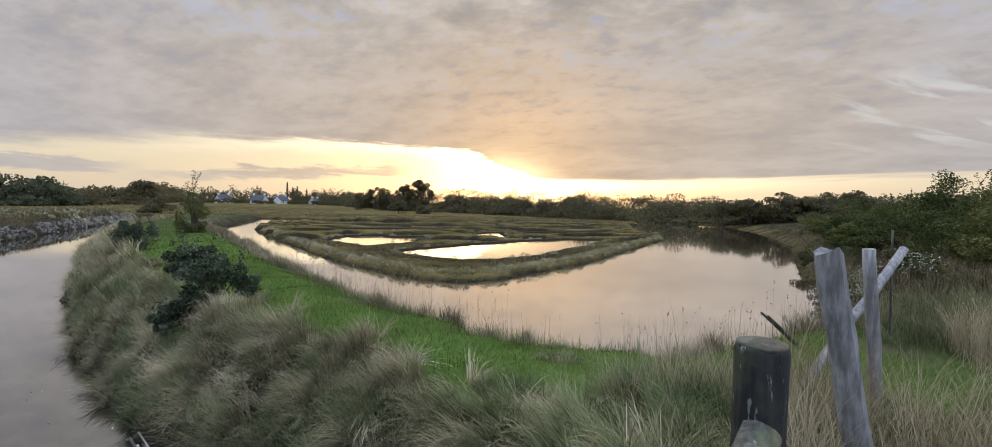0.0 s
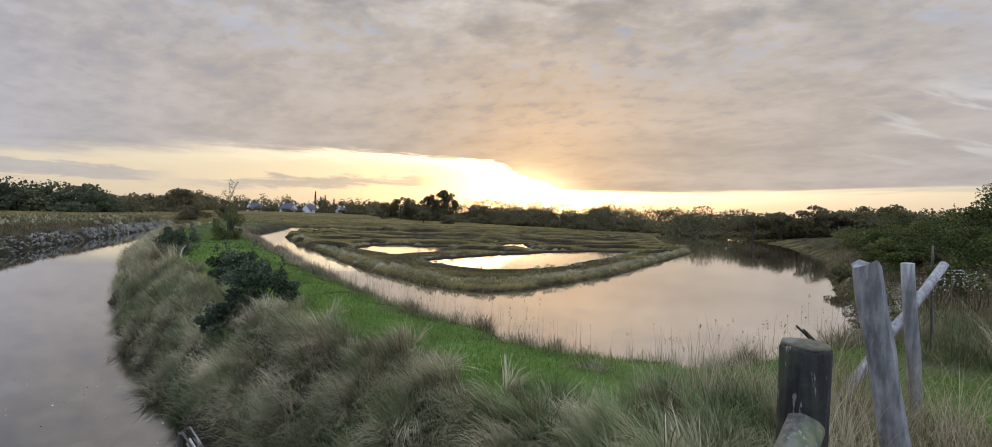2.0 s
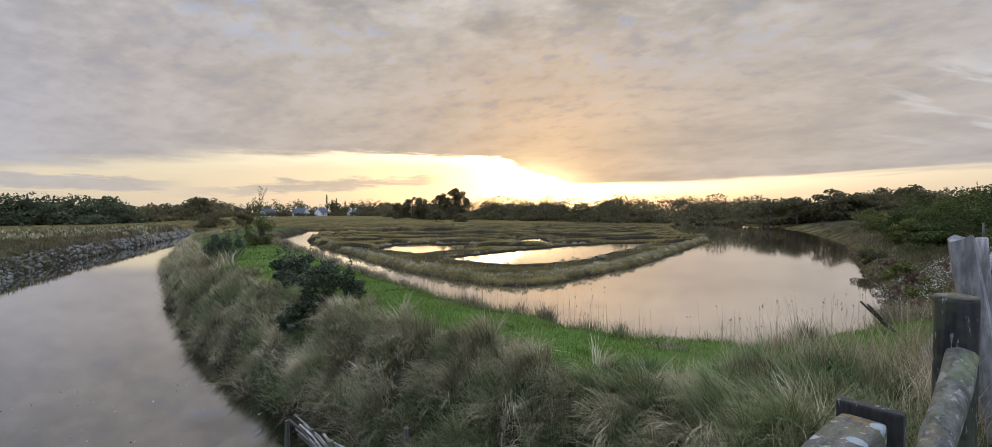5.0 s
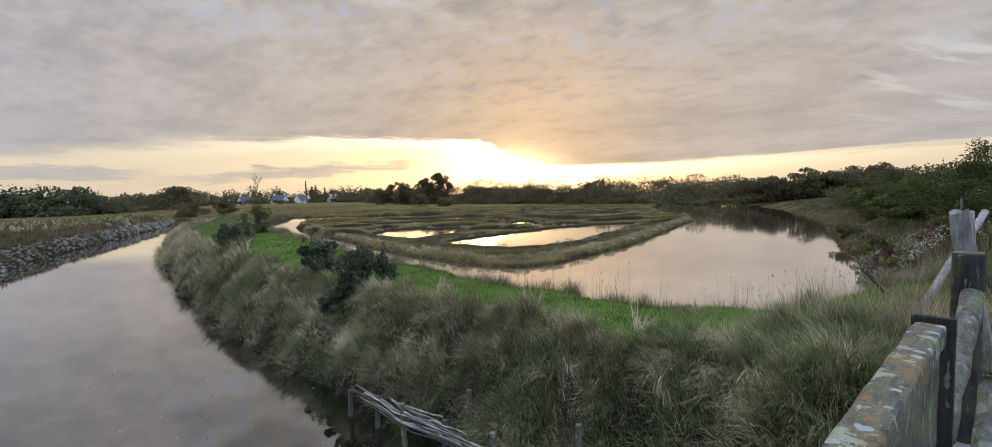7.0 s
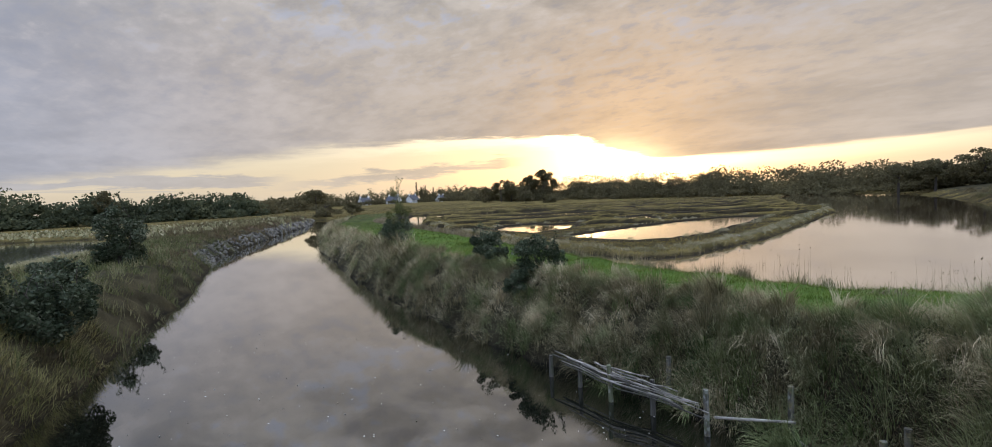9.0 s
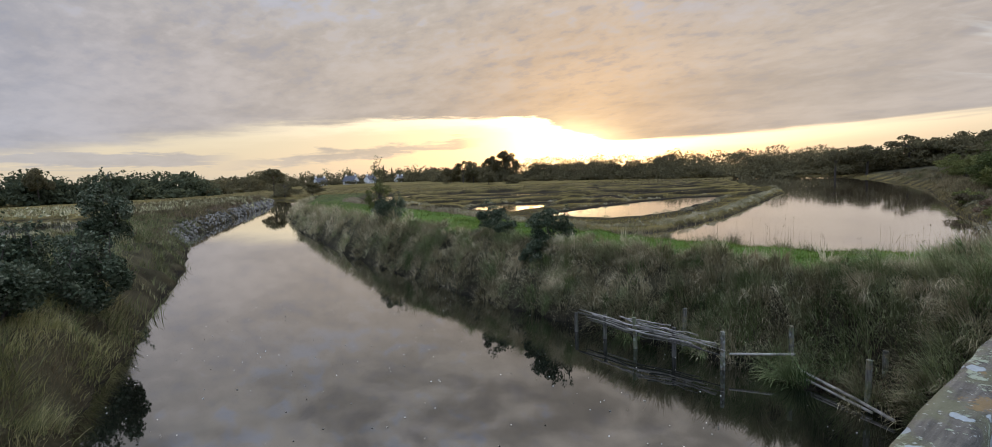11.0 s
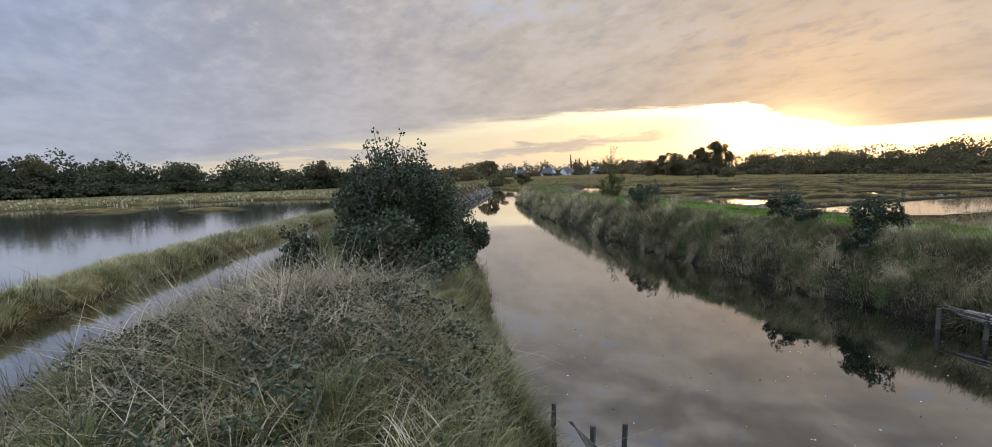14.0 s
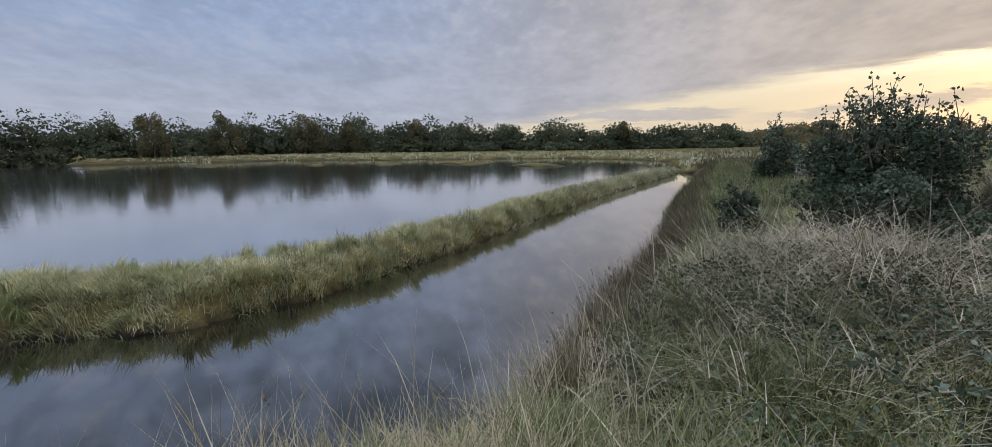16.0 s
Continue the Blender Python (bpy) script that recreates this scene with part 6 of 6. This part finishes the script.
def log(name, p, q, r0, r1, mat, label, seed, category="log", bend=0.02, hollow=False, sides=14):
    rng = random.Random(seed)
    p, q = Vector(p), Vector(q)
    root = thing(name, tuple(p), label, category)
    bm = bmesh.new()
    d = q - p
    path = [d * (k / 7) + Vector([rng.uniform(-bend, bend) * (0 < k < 7) for _ in range(3)]) for k in range(8)]
    rings = tube(bm, path, [r0 + (r1 - r0) * k / 7 for k in range(8)], sides, 0.05, rng)
    if sides < 10:
        # split timber: flattened, with a splintered head
        a = d.orthogonal().normalized()
        for ring, c in zip(rings, path):
            for v in ring:
                v.co -= a * (v.co - c).dot(a) * 0.45
        for v in rings[0]:
            v.co -= d.normalized() * rng.uniform(-0.035, 0.03)
    part("trunk", bm, mat, root, "", sides > 9)
    if hollow:
        # solid end: a thin dark disc stands in for the rotten hollow's shade
        bm = bmesh.new()
        e = -d.normalized()
        tube(bm, [e * 0.001, e * 0.004], [r0 * 0.62, r0 * 0.5], 9, 0.25, rng)
        part("hollow", bm, M_STAKE, root, "dark disc drawn for the shade in a rotten hollow end")
    return root


log("rail_log", (5.95, 4.72, 2.93), (5.12, 4.16, 2.28), 0.060, 0.062, M_LOG, "mossy lichened log rail with a rotten end", 41, "log", 0.012, True)
log("fence_post", (7.19, 5.90, 3.42), (7.62, 5.92, 1.55), 0.078, 0.082, M_GREYWOOD, "leaning silver-grey split fence post", 42, "post", 0.006, False, 7)
log("fence_post", (8.37, 6.82, 3.36), (8.62, 6.86, 1.55), 0.047, 0.052, M_GREYWOOD, "silver-grey fence post with a brace behind", 43, "post", 0.01)
log("fence_brace", (9.53, 7.60, 3.30), (7.65, 6.95, 1.75), 0.04, 0.045, M_GREYWOOD, "fallen grey brace leaning across the posts", 44, "post", 0.012)
log("low_rail_log", (5.75, 4.42, 2.42), (5.02, 3.92, 1.62), 0.062, 0.07, M_LOG, "grey lichened log leaning at the corner post's foot", 45, "log", 0.014)
log("thin_rod", (11.4, 9.52, 3.42), (11.45, 9.5, 1.2), 0.013, 0.016, M_STAKE, "thin straight rod standing in the grass", 46, "stake", 0.004)


def small_timbers():
    # split stake leaning over the pond edge
    root = thing("leaning_stake", (10.3, 9.45, 1.4), "split dark stake leaning over the pond edge", "stake")
    for k in range(2):
        bm = bmesh.new()
        tube(bm, [(0.2, 0.1 + 0.05 * k, -0.15), (-0.6, -0.28 + 0.04 * k, 0.44), (-1.27 - 0.05 * k, -0.58 + 0.06 * k, 0.91 + 0.03 * k)], [0.03, 0.026, 0.014], 6)
        part("splinter", bm, M_STAKE, root)
    # broken board by the corner post
    root = thing("broken_board", (5.90, 4.36, 1.5), "bluish grey broken board beside the corner post", "board")
    bm = bmesh.new()
    vs = [bm.verts.new(p) for p in ((-0.01, 0.06, 0), (0.06, 0.06, 0), (0.02, 0, 1.40), (-0.045, 0, 1.28))]
    f = bm.faces.new(vs)
    g = bmesh.ops.extrude_face_region(bm, geom=[f])
    bmesh.ops.translate(bm, vec=(0, 0.022, 0), verts=[v for v in g["geom"] if isinstance(v, bmesh.types.BMVert)])
    bmesh.ops.recalc_face_normals(bm, faces=bm.faces)
    part("board", bm, M_GREYWOOD, root)


small_timbers()


def wattle():
    rng = random.Random(51)
    root = thing("wattle_fence", (2.2, 8.9, W_CH), "broken wattle fence of stakes and split branches", "wattle fence")
    o = Vector((2.2, 8.9, W_CH))
    stakes = [(0.95, 9.95, 0.22), (1.46, 9.27, 0.36), (2.16, 8.79, 0.28), (2.55, 9.26, 0.53), (2.85, 8.08, 0.41), (4.0, 7.85, 0.57), (4.44, 6.52, 0.45), (4.86, 6.75, 0.50), (0.35, 10.5, 0.12)]
    for x, y, z in stakes:
        bm = bmesh.new()
        b = Vector((x + rng.uniform(-0.05, 0.05), y + rng.uniform(-0.05, 0.05), W_CH - 0.5)) - o
        t = Vector((x, y, z)) - o
        tube(bm, [b, b.lerp(t, 0.5), t], [0.05, 0.047, 0.042], 8, 0.06, rng)
        part("stake", bm, M_LOG if z > 0.35 else M_STAKE, root)
    line = [Vector((0.2, 10.75, 0)), Vector((0.95, 9.95, 0)), Vector((1.46, 9.27, 0)), Vector((2.16, 8.79, 0)), Vector((2.85, 8.08, 0)), Vector((3.4, 7.75, 0)), Vector((3.97, 7.6, 0))]

    def along(s):
        s = max(0, min(len(line) - 1.001, s))
        k = int(s)
        return line[k].lerp(line[k + 1], s - k)

    # split rods, laid one over the other, most of them long and nearly straight
    for k in range(19):
        s0 = rng.uniform(0.25, 0.9) if k < 9 else rng.uniform(1.2, 2.6)
        s1 = min(4.35, s0 + (rng.uniform(2.6, 3.6) if k < 9 else rng.uniform(0.9, 1.7)))
        z0 = -0.34 + 0.026 * k if k < 9 else rng.uniform(-0.33, -0.06)
        z1 = max(-0.38, z0 - rng.uniform(-0.04, 0.2))
        path, m = [], 7
        for i in range(m):
            c = along(s0 + (s1 - s0) * i / (m - 1)) - o
            side = 0.05 * (1 if k % 2 else -1)
            path.append(c + Vector((side * 0.6, side, -W_CH + z0 + (z1 - z0) * i / (m - 1) + rng.uniform(-0.022, 0.022))))
        bm = bmesh.new()
        r = rng.uniform(0.011, 0.021)
        tube(bm, path, [r * (1 - 0.05 * i) for i in range(m)], 6, 0.1, rng)
        part("rod", bm, M_WATTLE if k % 3 else M_STAKE, root)
    for ends, r in ((((2.95, 8.0, 0.0), (4.02, 7.75, 0.06)), 0.022), (((3.95, 7.75, -0.15), (4.3, 6.6, -0.22), (4.45, 6.0, -0.27)), 0.024), (((4.0, 7.4, -0.25), (4.35, 6.3, -0.3)), 0.02)):
        bm = bmesh.new()
        tube(bm, [Vector(e) - o for e in ends], [r] * len(ends), 7, 0.08, rng)
        part("rod", bm, M_WATTLE, root)
    root = thing("bank_stakes", (-6.0, 3.0, W_CH), "short dark stakes with a thin rod at the bank's foot", "stakes")
    o = Vector((-6.0, 3.0, W_CH))
    for x, y, z in ((-7.05, 3.83, 0.0), (-6.32, 3.15, 0.12), (-5.68, 2.88, 0.05), (-5.26, 2.9, 0.16)):
        bm = bmesh.new()
        tube(bm, [Vector((x, y, W_CH - 0.5)) - o, Vector((x + 0.04, y, z)) - o], [0.045, 0.035], 7, 0.08, rng)
        part("stake", bm, M_STAKE, root)
    for k in range(4):
        bm = bmesh.new()
        tube(bm, [Vector((-6.05 + 0.03 * k, 3.12 - 0.05 * k, -0.10 + 0.03 * k)) - o, Vector((-5.55, 2.75 - 0.07 * k, -0.18)) - o, Vector((-4.95, 2.5 - 0.1 * k, -0.25)) - o], [0.012, 0.016, 0.018], 6)
        part("rod", bm, M_STAKE, root)


wattle()


def riprap():
    """Pale stones heaped along the channel's outer bank."""
    rng = np.random.RandomState(61)
    line = np.array([(-23.4, 28.9), (-25.5, 32.1), (-28.6, 37.1), (-34.7, 51.9), (-40.4, 66.6), (-43.2, 74.1), (-47.8, 85.6), (-56, 101.3)])
    seg = np.hypot(*np.diff(line, axis=0).T)
    cum = np.r_[0, np.cumsum(seg)]
    V, T = [], []
    cube = np.array([(a, b, c) for a in (-1, 1) for b in (-1, 1) for c in (-1, 1)], float) * 0.5
    faces = np.array([(0, 1, 3), (0, 3, 2), (4, 6, 7), (4, 7, 5), (0, 4, 5), (0, 5, 1), (2, 3, 7), (2, 7, 6), (0, 2, 6), (0, 6, 4), (1, 5, 7), (1, 7, 3)])
    for k in range(1500):
        s = rng.uniform(0.5, cum[-1])
        i = min(np.searchsorted(cum, s) - 1, len(seg) - 1)
        p = line[i] + (line[i + 1] - line[i]) * (s - cum[i]) / seg[i]
        d = (line[i + 1] - line[i]) / seg[i]
        p = p + np.array([-d[1], d[0]]) * rng.uniform(-0.2, 0.8)
        z = height(*p)
        if z < W_CH - 0.15:
            continue
        w = cube * rng.uniform(0.10, 0.30, 3) * (0.55 + 0.009 * s) + rng.normal(0, 0.03, (8, 3))
        a = rng.uniform(0, 6.283)
        R = np.array([(math.cos(a), -math.sin(a), 0), (math.sin(a), math.cos(a), 0), (0, 0, 1)])
        V.append(w @ R.T + np.array([p[0], p[1], z + 0.08]))
        T.append(faces + 8 * len(T))
    stuff(new("riprap", raw_mesh("riprap", np.concatenate(V), np.concatenate(T), None, M_STONE)), "pale rough stones lining the channel bank", "stones")


riprap()


def driftlets():
    """Foam flecks and leaves drifting on the channel."""
    rng = np.random.RandomState(71)
    n = 420
    x, y = rng.uniform(-10, 4, n), rng.uniform(1, 14, n)
    keep = field(D_CH, x, y) > 0.35
    z = np.full(keep.sum(), W_CH + 0.006)
    stuff(leaves("floating_flecks", np.stack([x[keep], y[keep], z], 1), 0.022, M_FLOWER, None, 72, 0.97, 1.4), "pale flecks floating on the channel", "debris")


driftlets()
x, y, _ = scatter(9000, (0, 5, 6, 11), lambda x, y: field(MUD, x, y) * (field(IN_W, x, y) < -0.3), 78)
stuff(tufts("russet_plants", x, y, 14, 0.07, (0.06, 0.2), (0.1, 1.3), (0.0, 1.2), 0.014, M_HEATH, 79, 2.0, 2), "low russet plants on the mud behind the wattle", "marsh plants")
SCRUB = ((17.6, 16.6, 0.7, 0.9), (19.4, 18.9, 0.8, 0.8), (21.6, 21.6, 0.9, 1.0), (23.7, 24.6, 0.8, 0.8), (18.9, 16.0, 0.8, 1.2), (21.0, 18.5, 0.9, 1.3), (27.4, 30.0, 0.9, 0.9), (15.3, 14.4, 0.55, 0.7))
for i, (sx, sy, sr, sh) in enumerate(SCRUB):
    bush("scrub_bush", (sx, sy), sr, sh, 2200, 0.07, M_HEATH if i % 2 else M_OLIVE, "russet scrub on the pond bank" if i % 2 else "olive scrub on the pond bank", "scrub on the pond bank", 280 + i, 3, "bush", 0.05, 6)
